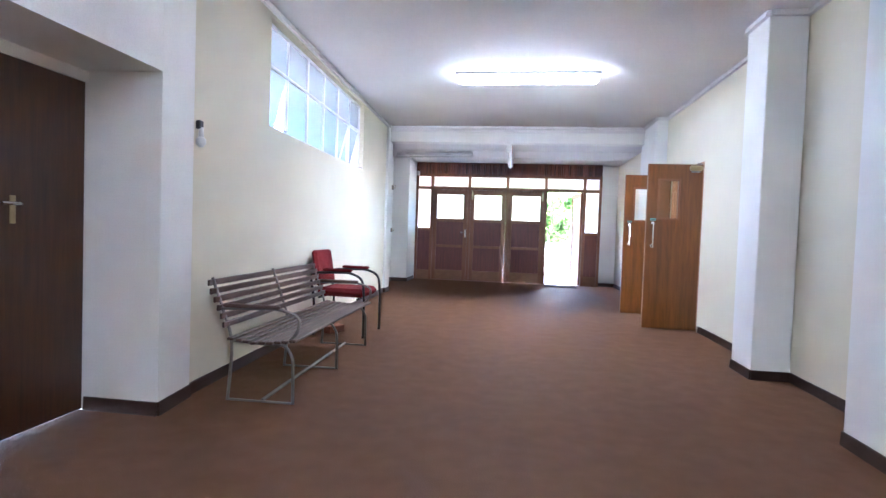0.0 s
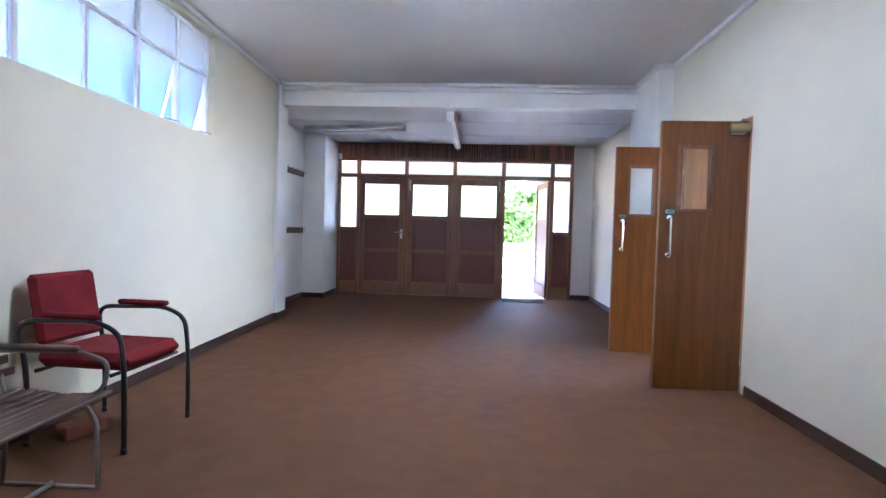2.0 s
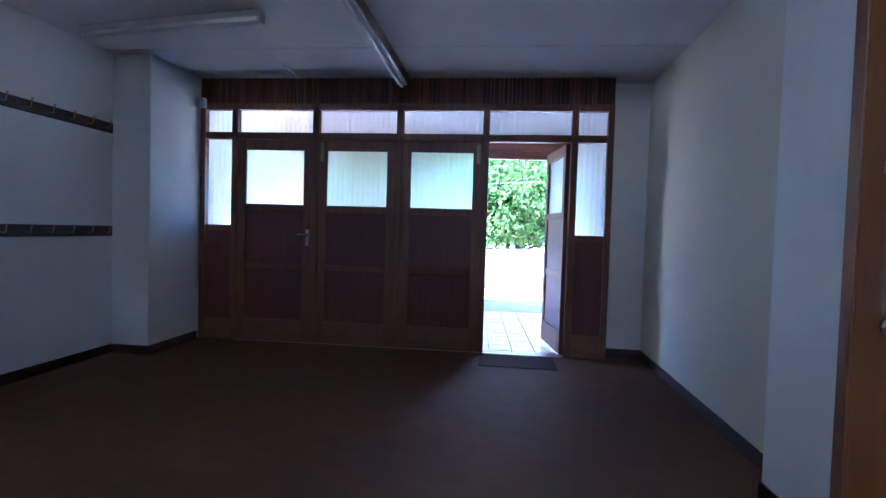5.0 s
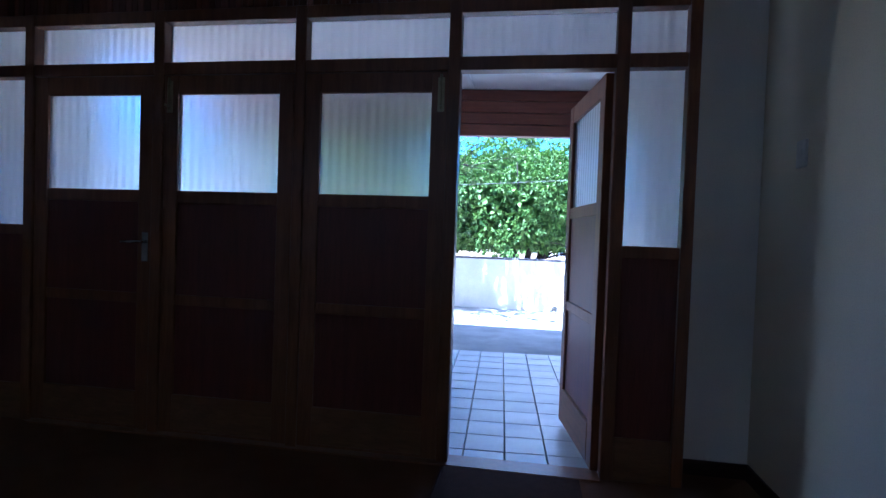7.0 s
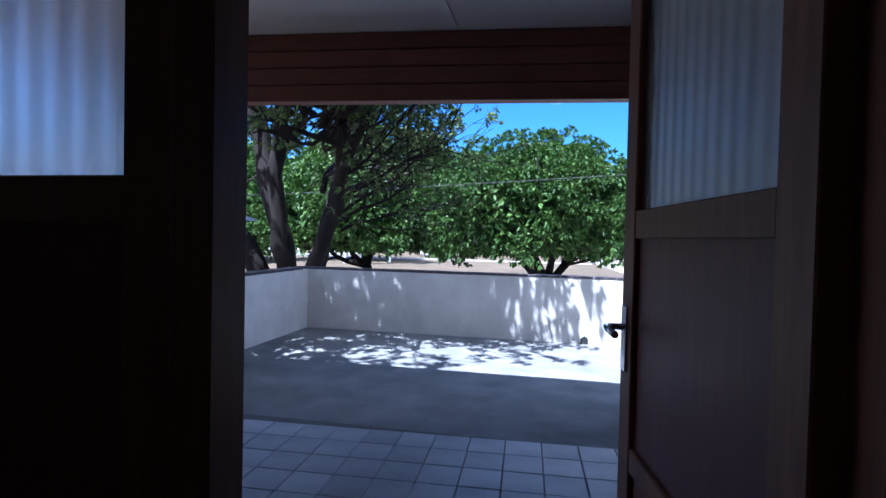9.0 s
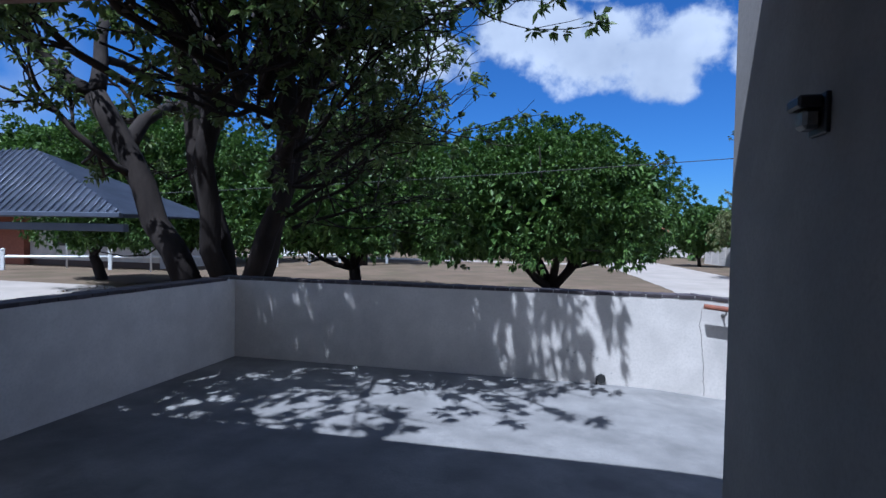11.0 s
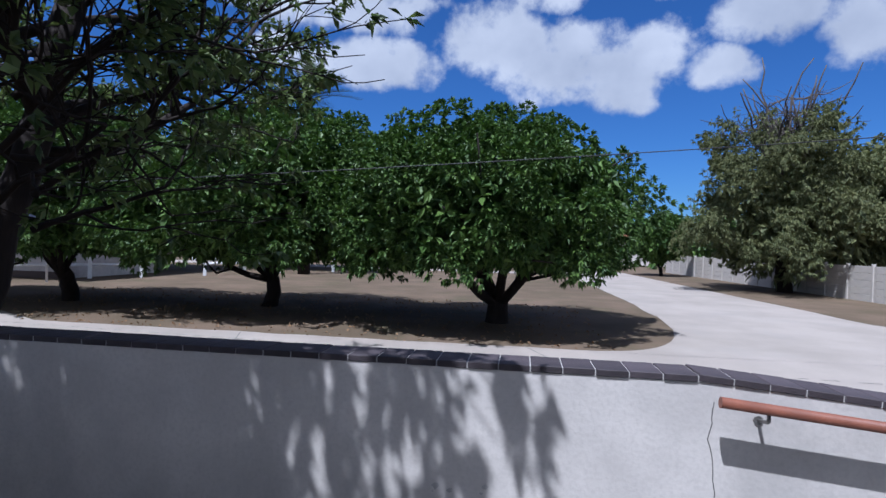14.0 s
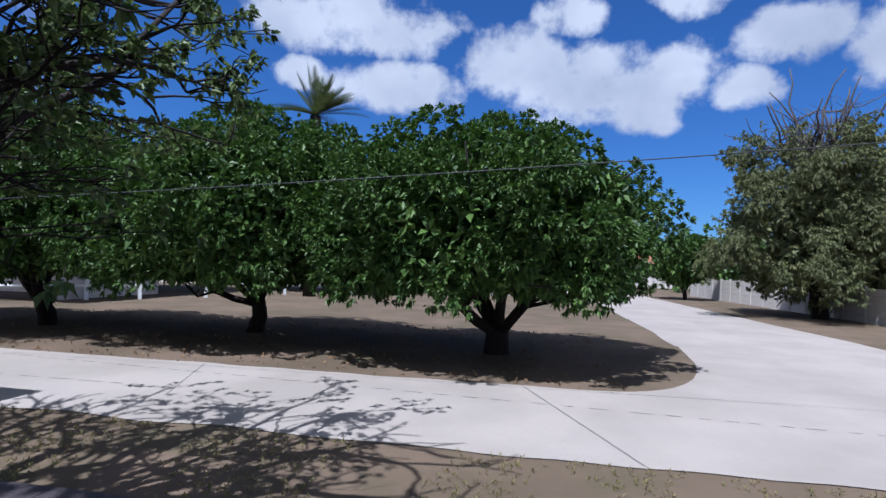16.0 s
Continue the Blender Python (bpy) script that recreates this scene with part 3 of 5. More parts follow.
def glazed_leaf(name, w, m, label, handle=False, bolt=False, handle_side=1):
    """A half-glazed door leaf, 0.78 by 2.05 m, hinge edge at x = 0, standing in the xz plane."""
    ob = thing(name, label, "door", m)
    h, s = 2.073, 0.088
    bm = bmesh.new()
    for a, b in ((0, s), (w - s, w)):
        slab(bm, a, -0.022, 0.012, b, 0.022, h, 0.003)
    for z0, z1 in ((h - 0.108, h), (1.345, 1.415), (0.755, 0.815), (0.012, 0.03)):
        slab(bm, s, -0.020, z0, w - s, 0.020, z1, 0.003)
    part("leaf_frame", bm, M["frame"], ob)
    part("pane", block(s - 0.008, -0.003, 1.412, w - s + 0.008, 0.003, h - 0.105), M["reeded"], ob).visible_shadow = False
    for z0, z1 in ((0.812, 1.348), (0.235, 0.758)):
        p = block(s - 0.005, -0.008, z0, w - s + 0.005, 0.008, z1)
        part("door_panel", p, M["panel"], ob)
    part("kick_board", block(s - 0.004, -0.0255, 0.03, w - s + 0.004, 0.0255, 0.235, 0.003), M["kick"], ob)
    x = w - 0.037 if handle_side > 0 else 0.037
    if handle:
        bm = block(x - 0.02, -0.028, 1.00, x + 0.02, -0.022, 1.17, 0.002)
        hd = part("lock_plate", bm, M["chrome"], ob)
        part("lever", tube(bmesh.new(), bent([(x, -0.022, 1.115), (x, -0.075, 1.115), (x - 0.11 * handle_side, -0.078, 1.112)], 0.02, 3), 0.009, 8), M["chrome"], hd)
        bm = block(x - 0.02, 0.022, 1.00, x + 0.02, 0.028, 1.17, 0.002)
        hd = part("lock_plate", bm, M["chrome"], ob)
        part("lever", tube(bmesh.new(), bent([(x, 0.022, 1.115), (x, 0.075, 1.115), (x - 0.11 * handle_side, 0.078, 1.112)], 0.02, 3), 0.009, 8), M["chrome"], hd)
    if bolt:
        bt = part("bolt_plate", block(x - 0.018, -0.027, 1.86, x + 0.018, -0.022, 2.04, 0.002), M["brass"], ob)
        part("bolt_rod", tube(bmesh.new(), [(x, -0.034, 1.87), (x, -0.034, 2.055)], 0.006, 8), M["brass"], bt)
        part("bolt_knob", tube(bmesh.new(), [(x, -0.034, 1.895), (x, -0.065, 1.895)], [0.006, 0.009], 8), M["brass"], bt)
    return ob


LEAFW = 0.792
glazed_leaf("glazed_door", LEAFW, pose(-1.622, 12.0, 0), "closed red-brown half-glazed door leaf with lever handle", handle=True)
glazed_leaf("glazed_door", LEAFW, pose(-0.762, 12.0, 0), "closed red-brown half-glazed door leaf with bolt", bolt=True, handle_side=-1)
glazed_leaf("glazed_door", LEAFW, pose(0.096, 12.0, 0), "closed red-brown half-glazed door leaf with brass bolt", bolt=True)
glazed_leaf("glazed_door", LEAFW, pose(1.715, 12.045, 0, 0, 0, 98.5), "open red-brown half-glazed door leaf swung outwards", handle=True)
th = block(-1.62, FY0 - 0.03, 0.0, 1.73, FY1 + 0.02, 0.010)
structure("trim_threshold", th, M["frame"], "worn wooden door threshold", "threshold")

# ---- strip window in the left wall ----
win = thing("window_1", "white steel strip window with frosted panes, some tilted open", "window", LW, kind="structure")
wx0, wx1, wz0, wz1 = WIN
cols = 6
wf = bmesh.new()
zs = wz0 + (wz1 - wz0) * 0.60
step = (wx1 - wx0) / cols
for i in range(cols + 1):
    w = 0.022 if i % 2 == 0 else 0.014
    x = min(max(wx0 + i * step, wx0 + w), wx1 - w)
    slab(wf, x - w, 0.06, wz0, x + w, 0.10, wz1, 0.002)
for z, w in ((wz0 + 0.016, 0.016), (zs, 0.016), (wz1 - 0.016, 0.016)):
    for i in range(cols):
        slab(wf, wx0 + i * step + 0.012, 0.062, z - w, wx0 + (i + 1) * step - 0.012, 0.098, z + w, 0.002)
part("window_frame", wf, M["winframe"], win)
for i in range(cols):
    a, b = wx0 + i * step + 0.016, wx0 + (i + 1) * step - 0.016
    part("pane", block(a, 0.078, zs + 0.014, b, 0.082, wz1 - 0.030), M["frost"], win).visible_shadow = False
    tilt = i in (0, 4, 5)
    if tilt:
        sash = part("tilted_sash", tube(bmesh.new(), [(a, 0, 0), (b, 0, 0), (b, 0, -(zs - wz0 - 0.04)), (a, 0, -(zs - wz0 - 0.04)), (a, 0, 0)], 0.009, 4), M["winframe"], win)
        sash.matrix_basis = pose(0, 0.08, zs - 0.016, 14, 0, 0)
        part("pane", block(a, -0.002, -(zs - wz0 - 0.04), b, 0.002, 0.0), M["frost"], sash).visible_shadow = False
        part("stay", tube(bmesh.new(), [((a + b) / 2, 0.03, wz0 + 0.02), ((a + b) / 2 + 0.14, -0.03, wz0 + 0.015)], 0.005, 5), M["closer"], win)
    else:
        part("pane", block(a, 0.078, wz0 + 0.030, b, 0.082, zs - 0.014), M["frost"], win).visible_shadow = False

# ---- double doors in the right wall ----
lin = thing("door_lining", "knotty pine lining boards inside the double doorway", "door lining", kind="structure")
lin.name = "door_2"
for y0, y1 in ((DO0 + 0.0, DO0 + 0.022), (DO1 - 0.022, DO1)):
    for j in range(4):
        part("lining_board", block(2.498 + j * 0.1015, y0, 0.0, 2.498 + j * 0.1015 + 0.100, y1, 2.052, 0.002), M["pine"], lin)
for j in range(9):
    part("lining_board", block(2.906 + j * 0.1015, DO1 - 0.022, 0.0, 3.006 + j * 0.1015, DO1, 2.60, 0.002), M["pine"], lin)
part("lining_head", block(2.498, DO0, 2.053, 2.905, DO1, 2.074, 0.002), M["pine"], lin)


def flush_leaf(m, label, side):
    """A flush double-door leaf, 0.63 by 2.03 m; hinge edge at x = 0, the face towards -y carries the handle."""
    ob = thing("flush_door", label, "door", m)
    w, h = 0.63, 2.03
    wx = (w - 0.36, w - 0.135)  # vision pane
    part("leaf", holed(0, w, 0.008, h, [(wx[0], wx[1], 1.37, 1.83)], -0.02, 0.02), M["door"], ob)
    part("vision_pane", block(wx[0] + 0.002, -0.003, 1.372, wx[1] - 0.002, 0.003, 1.828), M["clear"], ob).visible_shadow = False
    bd = bmesh.new()
    for s in (-1, 1):
        y0, y1 = (s * 0.020, s * 0.029)
        slab(bd, wx[0] - 0.018, y0, 1.352, wx[0] + 0.004, y1, 1.848, 0.002)
        slab(bd, wx[1] - 0.004, y0, 1.352, wx[1] + 0.018, y1, 1.848, 0.002)
        slab(bd, wx[0], y0, 1.352, wx[1], y1 + s * 0.0005, 1.374, 0.002)
        slab(bd, wx[0], y0, 1.826, wx[1], y1 + s * 0.0005, 1.848, 0.002)
    part("glazing_bead", bd, M["frame"], ob)
    x = w - 0.072
    hd = part("pull_handle", tube(bmesh.new(), bent([(x, -0.03, 1.02), (x, -0.062, 1.02), (x, -0.062, 1.30), (x, -0.03, 1.30)], 0.012, 3), 0.0095, 8), M["chrome"], ob, "chrome pull handle")
    for z in (1.02, 1.30):
        part("rose", tube(bmesh.new(), [(x, -0.020, z), (x, -0.030, z), (x, -0.036, z)], [0.024, 0.024, 0.014], 14), M["chrome"], hd)
    part("sticker", block(x - 0.035, -0.0212, 1.335, x + 0.03, -0.0201, 1.362), M["sign"], ob, "pale green sticker with a dark line of print")
    part("sticker_print", block(x - 0.026, -0.0222, 1.345, x + 0.021, -0.0213, 1.352), M["base"], ob)
    part("leaf_edge", block(w, -0.0205, 0.008, w + 0.006, 0.0205, h, 0.002), M["frame"], ob)
    for z in (0.25, 1.0, 1.78):
        part("hinge", tube(bmesh.new(), [(0.0, side * 0.026, z - 0.05), (0.0, side * 0.026, z + 0.05)], 0.008, 8), M["brass"], ob)
    return ob


leaf_b = flush_leaf(pose(2.495, 6.765, 0.004, 0, 0, 180), "open red-brown veneered door leaf with small vision pane", 1)
leaf_b.scale = (1, -1, 1)
leaf_a = flush_leaf(pose(2.472, 7.985, 0.004, 0, 0, 179), "open orange-brown veneered door leaf with vision pane and chrome handle", -1)
leaf_a.scale = (1, -1, 1)
cl = thing("door_closer", "brassy metal door closer on the double door's head", "door closer", pose(2.42, 6.735, 1.985))
part("closer_body", tube(bmesh.new(), [(-0.085, -0.02, 0), (-0.075, -0.02, 0), (0.05, -0.02, 0), (0.06, -0.02, 0)], [0.022, 0.034, 0.034, 0.022], 10), M["brass"], cl)
part("closer_foot", block(-0.06, -0.012, -0.05, 0.04, 0.012, -0.03, 0.003), M["closer"], cl)
part("closer_arm", tube(bmesh.new(), [(0.0, -0.03, 0.034), (0.0, -0.03, 0.055), (0.065, 0.02, 0.058), (0.085, 0.10, 0.06)], 0.008, 6), M["closer"], cl)
ca = thing("door_closer", "dark folding closer arm over the open leaf", "door closer", pose(2.30, 8.0, 2.045))
part("arm", tube(bmesh.new(), [(-0.02, 0.0, -0.012), (0.0, 0.0, 0.006), (0.10, -0.03, 0.012), (0.20, -0.12, 0.014)], 0.008, 6), M["black"], ca)
part("arm_plate", block(-0.05, -0.012, -0.011, 0.03, 0.012, -0.003, 0.002), M["closer"], ca)

# recessed closed door by the start of the walk
rd = thing("recessed_door", "closed dark brown veneered door in a deep white recess", "door", pose(-2.215, 1.67, 0, 0, 0, 90))
part("leaf", block(0.0, 0.0, 0.006, 1.028, 0.04, 1.90, 0.003), M["darkdoor"], rd)
pl = part("lock_plate", block(0.57, -0.008, 1.08, 0.60, 0.0, 1.22, 0.002), M["brass"], rd)
part("lever", tube(bmesh.new(), bent([(0.59, -0.008, 1.18), (0.59, -0.055, 1.18), (0.48, -0.058, 1.178)], 0.02, 3), 0.009, 8), M["chrome"], pl)


# ---- hall fittings ----
def tube_light(name, length, m, label, lit=False):
    ob = thing(name, label, "light fitting", m)
    part("spine", block(-length / 2, -0.045, -0.05, length / 2, 0.045, 0.0, 0.006), M["whitemetal"], ob)
    for s in (-1, 1):
        part("end_holder", block(s * length / 2 - 0.014, -0.03, -0.098, s * length / 2 + 0.014, 0.03, -0.02, 0.004), M["plastic"], ob)
    part("tube", tube(bmesh.new(), [(-length / 2 + 0.014, 0, -0.078), (length / 2 - 0.014, 0, -0.078)], 0.017, 12), M["bulb"] if lit else M["plastic"], ob)
    return ob


# the fitting at -0.9 is never in view; added to go with the rear fill
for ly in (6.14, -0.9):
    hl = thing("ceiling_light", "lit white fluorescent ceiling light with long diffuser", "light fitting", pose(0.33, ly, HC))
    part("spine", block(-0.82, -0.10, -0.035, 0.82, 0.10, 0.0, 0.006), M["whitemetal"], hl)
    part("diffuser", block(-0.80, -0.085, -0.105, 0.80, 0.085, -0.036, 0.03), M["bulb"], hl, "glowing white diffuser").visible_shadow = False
tube_light("tube_light", 1.58, pose(-1.40, 10.48, LC, 0, 0, -9), "unlit white tube light on the lobby ceiling")
tl = thing("pendant_tube_light", "long unlit tube light in a timber channel below the lobby ceiling", "light fitting", pose(0.10, 9.42, LC))
part("channel", block(-0.05, 0.0, -0.10, 0.05, 2.45, -0.0, 0.006), M["whitemetal"], tl)
part("side_board", block(0.051, 0.02, -0.10, 0.062, 2.45, -0.012, 0.003), M["frame"], tl)
part("tube", tube(bmesh.new(), [(0, 0.05, -0.118), (0, 2.40, -0.118)], 0.017, 10), M["plastic"], tl)
part("cap", block(-0.045, -0.012, -0.135, 0.045, 0.0, -0.02, 0.004), M["plastic"], tl)

wb = thing("wall_bell", "small black wall bracket with a white glass bulb below", "wall lamp", pose(-1.80, 3.13, 1.70))
part("bracket", block(0.0, -0.022, 0.02, 0.035, 0.022, 0.075, 0.006), M["black"], wb)
part("holder", tube(bmesh.new(), [(0.03, 0, 0.03), (0.03, 0, -0.03)], [0.014, 0.018], 10), M["plastic"], wb)
part("bulb", tube(bmesh.new(), [(0.03, 0, -0.03), (0.03, 0, -0.045), (0.03, 0, -0.075), (0.03, 0, -0.095)], [0.016, 0.030, 0.030, 0.012], 12), M["plastic"], wb, "white glass bulb")

for z in (2.02, 1.105):
    hr = thing("coat_rail", "dark wooden coat rail with metal hooks on the alcove wall", "coat rail", pose(-2.40, 10.0, z), "coat rails")
    part("rail_board", block(0.0, 0.0, -0.045, 0.02, 1.18, 0.045, 0.004), M["base"], hr)
    for j in range(6):
        y = 0.10 + j * 0.195
        part("hook", tube(bmesh.new(), bent([(0.02, y, -0.01), (0.07, y, -0.02), (0.085, y, 0.05)], 0.02, 3), 0.005, 6), M["brass"], hr)
sw = thing("light_switch", "white plastic light switch on the lobby wall", "switch", pose(2.5, 11.75, 1.62))
part("plate", block(-0.012, -0.04, -0.06, 0.0, 0.04, 0.06, 0.003), M["plastic"], sw)
part("rocker", block(-0.017, -0.012, -0.02, -0.012, 0.012, 0.02, 0.002), M["plastic"], sw)
sn = thing("sensor", "small white alarm sensor at the screen's corner", "sensor", pose(-1.985, 11.93, 2.43))
part("body", block(-0.03, -0.03, -0.05, 0.03, 0.03, 0.05, 0.01), M["plastic"], sn)
dm = tagged(linked("door_mat", block(0.93, 11.47, 0.0, 1.63, 11.93, 0.008, 0.003), M["mat"]), "thin dark rubber door mat on the carpet", "door mat")
ds = tagged(linked("door_stop", block(2.30, 8.02, 0.0, 2.36, 8.06, 0.05, 0.008), M["black"]), "small black rubber door stop by the open leaf", "door stop")


# ---- bench ----
def slatted_bench(m):
    """Origin at the near end's wall-side foot; x away from the wall, y along the bench."""
    ob = thing("slatted_bench", "long worn brown slatted bench with thin tubular steel frame and arms", "bench", m)
    L = 1.86
    random.seed(17)
    for i in range(6):
        z, x = 0.490 + i * 0.051, 0.125 - i * 0.021
        part("back_slat", block(x - 0.008, random.uniform(-0.008, 0.008), z - 0.019, x + 0.008, L + random.uniform(-0.008, 0.008), z + 0.019, 0.004), M["bench"], ob)
    for i in range(9):
        x = 0.17 + i * 0.050
        z = 0.405 - 0.020 * math.sin(math.pi * i / 8) + 0.006 * i / 8
        part("seat_slat", block(x - 0.0205, random.uniform(-0.012, 0.012), z - 0.009, x + 0.0205, L + random.uniform(-0.012, 0.012), z + 0.009, 0.005), M["bench"], ob)
    for y in (0.06, L / 2, L - 0.06):
        fr = part("end_frame", tube(bmesh.new(), bent([(0.13, y, 0.006), (0.155, y, 0.30), (0.145, y, 0.43), (0.015, y, 0.775)], 0.08, 4), 0.010, 8), M["steel"], ob)
        part("front_leg", tube(bmesh.new(), bent([(0.56, y, 0.006), (0.555, y, 0.30), (0.50, y, 0.375), (0.36, y, 0.372), (0.155, y, 0.385)], 0.07, 5), 0.010, 8), M["steel"], fr)
        part("foot_bar", tube(bmesh.new(), [(0.13, y, 0.010), (0.56, y, 0.010)], 0.007, 6), M["steel"], fr)
    for y in (0.05, L - 0.05):
        part("arm_tube", tube(bmesh.new(), bent([(0.085, y, 0.585), (0.46, y, 0.600), (0.60, y, 0.555), (0.585, y, 0.455), (0.525, y, 0.395)], 0.07, 6), 0.010, 8), M["steel"], ob)
        part("arm_rest", block(0.10, y - 0.019, 0.594, 0.47, y + 0.019, 0.618, 0.008), M["bench"], ob)
    part("stretcher", tube(bmesh.new(), [(0.36, 0.06, 0.018), (0.36, L - 0.06, 0.018)], 0.011, 8), M["steel"], ob)
    return ob


slatted_bench(pose(-1.63, 2.98, 0, 0, 0, 1.2))


# ---- red arm chair ----
def arm_chair(m):
    """Origin under the seat's middle; the sitter looks along +x."""
    ob = thing("arm_chair", "red cloth armchair with black tubular frame and arm pads", "chair", m)
    seat = block(-0.24, -0.232, 0.385, 0.25, 0.232, 0.47, 0.035)
    part("seat", seat, M["red"], ob)
    bk = block(-0.025, -0.205, -0.18, 0.03, 0.205, 0.18, 0.022)
    back = part("backrest", bk, M["red"], ob)
    back.matrix_basis = pose(-0.27, 0, 0.66, 0, -10, 0)
    for s in (-1, 1):
        y = s * 0.255
        fr = part("side_frame", tube(bmesh.new(), bent([(-0.25, y, 0.0), (-0.25, y, 0.36), (-0.30, y, 0.62), (0.12, y, 0.635), (0.25, y, 0.58), (0.27, y, 0.40), (0.27, y, 0.0)], 0.09, 5), 0.0125, 8), M["black"], ob)
        part("arm_pad", block(-0.16, y - 0.024, 0.640, 0.14, y + 0.024, 0.668, 0.010), M["red"], fr, "dark red arm pad")
        for x in (-0.25, 0.27):
            part("foot_cap", tube(bmesh.new(), [(x, y, 0.0), (x, y, 0.03)], 0.015, 8), M["black"], fr)
    part("seat_bar", tube(bmesh.new(), [(-0.2, -0.255, 0.375), (-0.2, 0.255, 0.375)], 0.010, 8), M["black"], ob)
    part("seat_bar", tube(bmesh.new(), [(0.2, -0.255, 0.375), (0.2, 0.255, 0.375)], 0.010, 8), M["black"], ob)
    part("back_bar", tube(bmesh.new(), [(-0.285, -0.255, 0.60), (-0.285, 0.255, 0.60)], 0.010, 8), M["black"], ob)
    return ob


arm_chair(pose(-1.50, 5.42, 0, 0, 0, -3) @ Matrix.Scale(1.04, 4))
lb = thing("brick", "loose red brick lying on the carpet by the wall", "brick", pose(-1.62, 5.36, 0, 0, 0, 65))
part("brick_body", block(-0.11, -0.053, 0.0, 0.11, 0.053, 0.073, 0.005), M["brick"], lb)

# green tiered bench just inside the side hall
gb = thing("tiered_bench", "green painted tiered bench in the side hall", "bench", pose(4.1, 10.6, -0.02))
for j in range(4):
    part("tier_board", block(0.0, j * 0.3, 0.20 + j * 0.19, 2.5, j * 0.3 + 0.27, 0.24 + j * 0.19, 0.005), M["green"], gb)
for x in (0.1, 1.2, 2.3):
    for j in range(4):
        part("tier_leg", block(x, j * 0.3 + 0.1, 0.0, x + 0.06, j * 0.3 + 0.16, 0.20 + j * 0.19), M["green"], gb)


# ---- porch and sunken-walled court ----
structure("porch_base", block(-2.41, 12.05, G, 2.2, 14.97, -0.045), M["grout"], "mortar bed under the porch tiles", "floor")
structure("ceiling_porch", block(-3.0, 12.15, 2.90, 2.2, 15.438, 3.11), M["ceiling"], "white boarded porch ceiling", "ceiling")
pb = thing("porch_beam", "red-brown boarded fascia beam over the porch opening", "fascia", kind="structure")
pb.matrix_basis = pose(0.6, 15.33, 0, 0, 0, 5.0)
for i in range(4):
    z0 = 2.37 + i * 0.132
    part("fascia_board", block(-3.5, -0.06, z0 + 0.003, 1.59, 0.06, z0 + 0.129, 0.006), M["fasciawood"], pb)
structure("ceiling_batten", block(0.62, 12.2, 2.886, 0.66, 15.2, 2.8985), M["whitemetal"], "white joint strip along the porch ceiling", "trim")
pl = thing("ceiling_light", "white fluorescent batten on the porch ceiling, unlit", "ceiling light", pose(1.22, 13.78, 2.90))
part("housing", block(-0.72, -0.045, -0.05, 0.72, 0.045, 0.0, 0.006), M["whitemetal"], pl)
part("tube", tube(bmesh.new(), [(-0.66, 0, -0.085), (0.66, 0, -0.085)], 0.017, 10), M["plastic"], pl)
for s in (-1, 1):
    part("cap", block(s * 0.68 - 0.02, -0.025, -0.105, s * 0.68 + 0.02, 0.025, -0.045, 0.004), M["black"], pl)
structure("porch_gutter", block(-3.0, 15.44, 3.06, 2.45, 15.455, 3.11), M["whitemetal"], "white edge strip of the porch roof", "gutter")
# white wall; its shade is put into the material's colour
structure("wall_porch_right", block(2.2, 12.35, G, 2.45, 16.08, 3.9, 0.008), M["render_shade"], "white plastered porch side wall", "wall")
# unseen half-length wall, added to cut the light on the left panes
structure("wall_porch_left_shade", block(-3.0, 12.15, G, -2.75, 13.9, 3.0), M["render"], "white plastered porch side wall", "wall")
structure("porch_post", block(-2.46, 15.28, G, -2.21, 15.50, 3.0, 0.01), M["render"], "white plastered porch post", "post")
wlmp = thing("wall_lamp", "dark metal bulkhead lamp on the porch wall", "wall lamp", pose(2.2, 15.20, 1.77) @ Matrix.Scale(0.8, 4))
part("back_plate", block(-0.02, -0.07, -0.08, 0.0, 0.07, 0.08, 0.004), M["black"], wlmp)
part("hood", block(-0.11, -0.06, 0.02, -0.02, 0.06, 0.07, 0.01), M["black"], wlmp)
part("lens", block(-0.085, -0.045, -0.06, -0.02, 0.045, 0.02, 0.015), M["closer"], wlmp)

cf = bmesh.new()
ramp_x0, ramp_x1, ramp_s = 2.0, 9.6, 0.078
prof = [(-2.21, -0.06), (ramp_x0, -0.06), (ramp_x0 + 0.3, -0.068), (ramp_x1, -0.06 - ramp_s * (ramp_x1 - ramp_x0))]
va = [[cf.verts.new((x, y, z)) for x, z in prof] for y in (14.97, 18.70)]
vb = [[cf.verts.new((x, y, G - 0.05)) for x, z in prof] for y in (14.97, 18.70)]
for i in range(3):
    cf.faces.new((va[0][i], va[0][i + 1], va[1][i + 1], va[1][i]))
    cf.faces.new((vb[0][i], vb[0][i + 1], va[0][i + 1], va[0][i]))
structure("court_floor", cf, M["court"], "stained grey concrete court floor running into a ramp", "floor")


def top_of(x):
    """Level of the court wall's coping, which falls along the ramp."""
    return 0.85 if x < 2.76 else 0.85 - 0.095 * (x - 2.76)


fw = bmesh.new()
xs = [-2.41, 2.76, 3.5, 5.0, 7.0, 9.6]
rows_w = []
for x in xs:
    t = top_of(x) - 0.030
    rows_w.append([fw.verts.new(p) for p in ((x, 18.70, G), (x, 18.70, t), (x, 18.90, t), (x, 18.90, G))])
for a, b in zip(rows_w, rows_w[1:]):
    for k in range(3):
        fw.faces.new((a[k], b[k], b[k + 1], a[k + 1]))
fw.faces.new(rows_w[0]); fw.faces.new(list(reversed(rows_w[-1])))
bmesh.ops.recalc_face_normals(fw, faces=fw.faces)
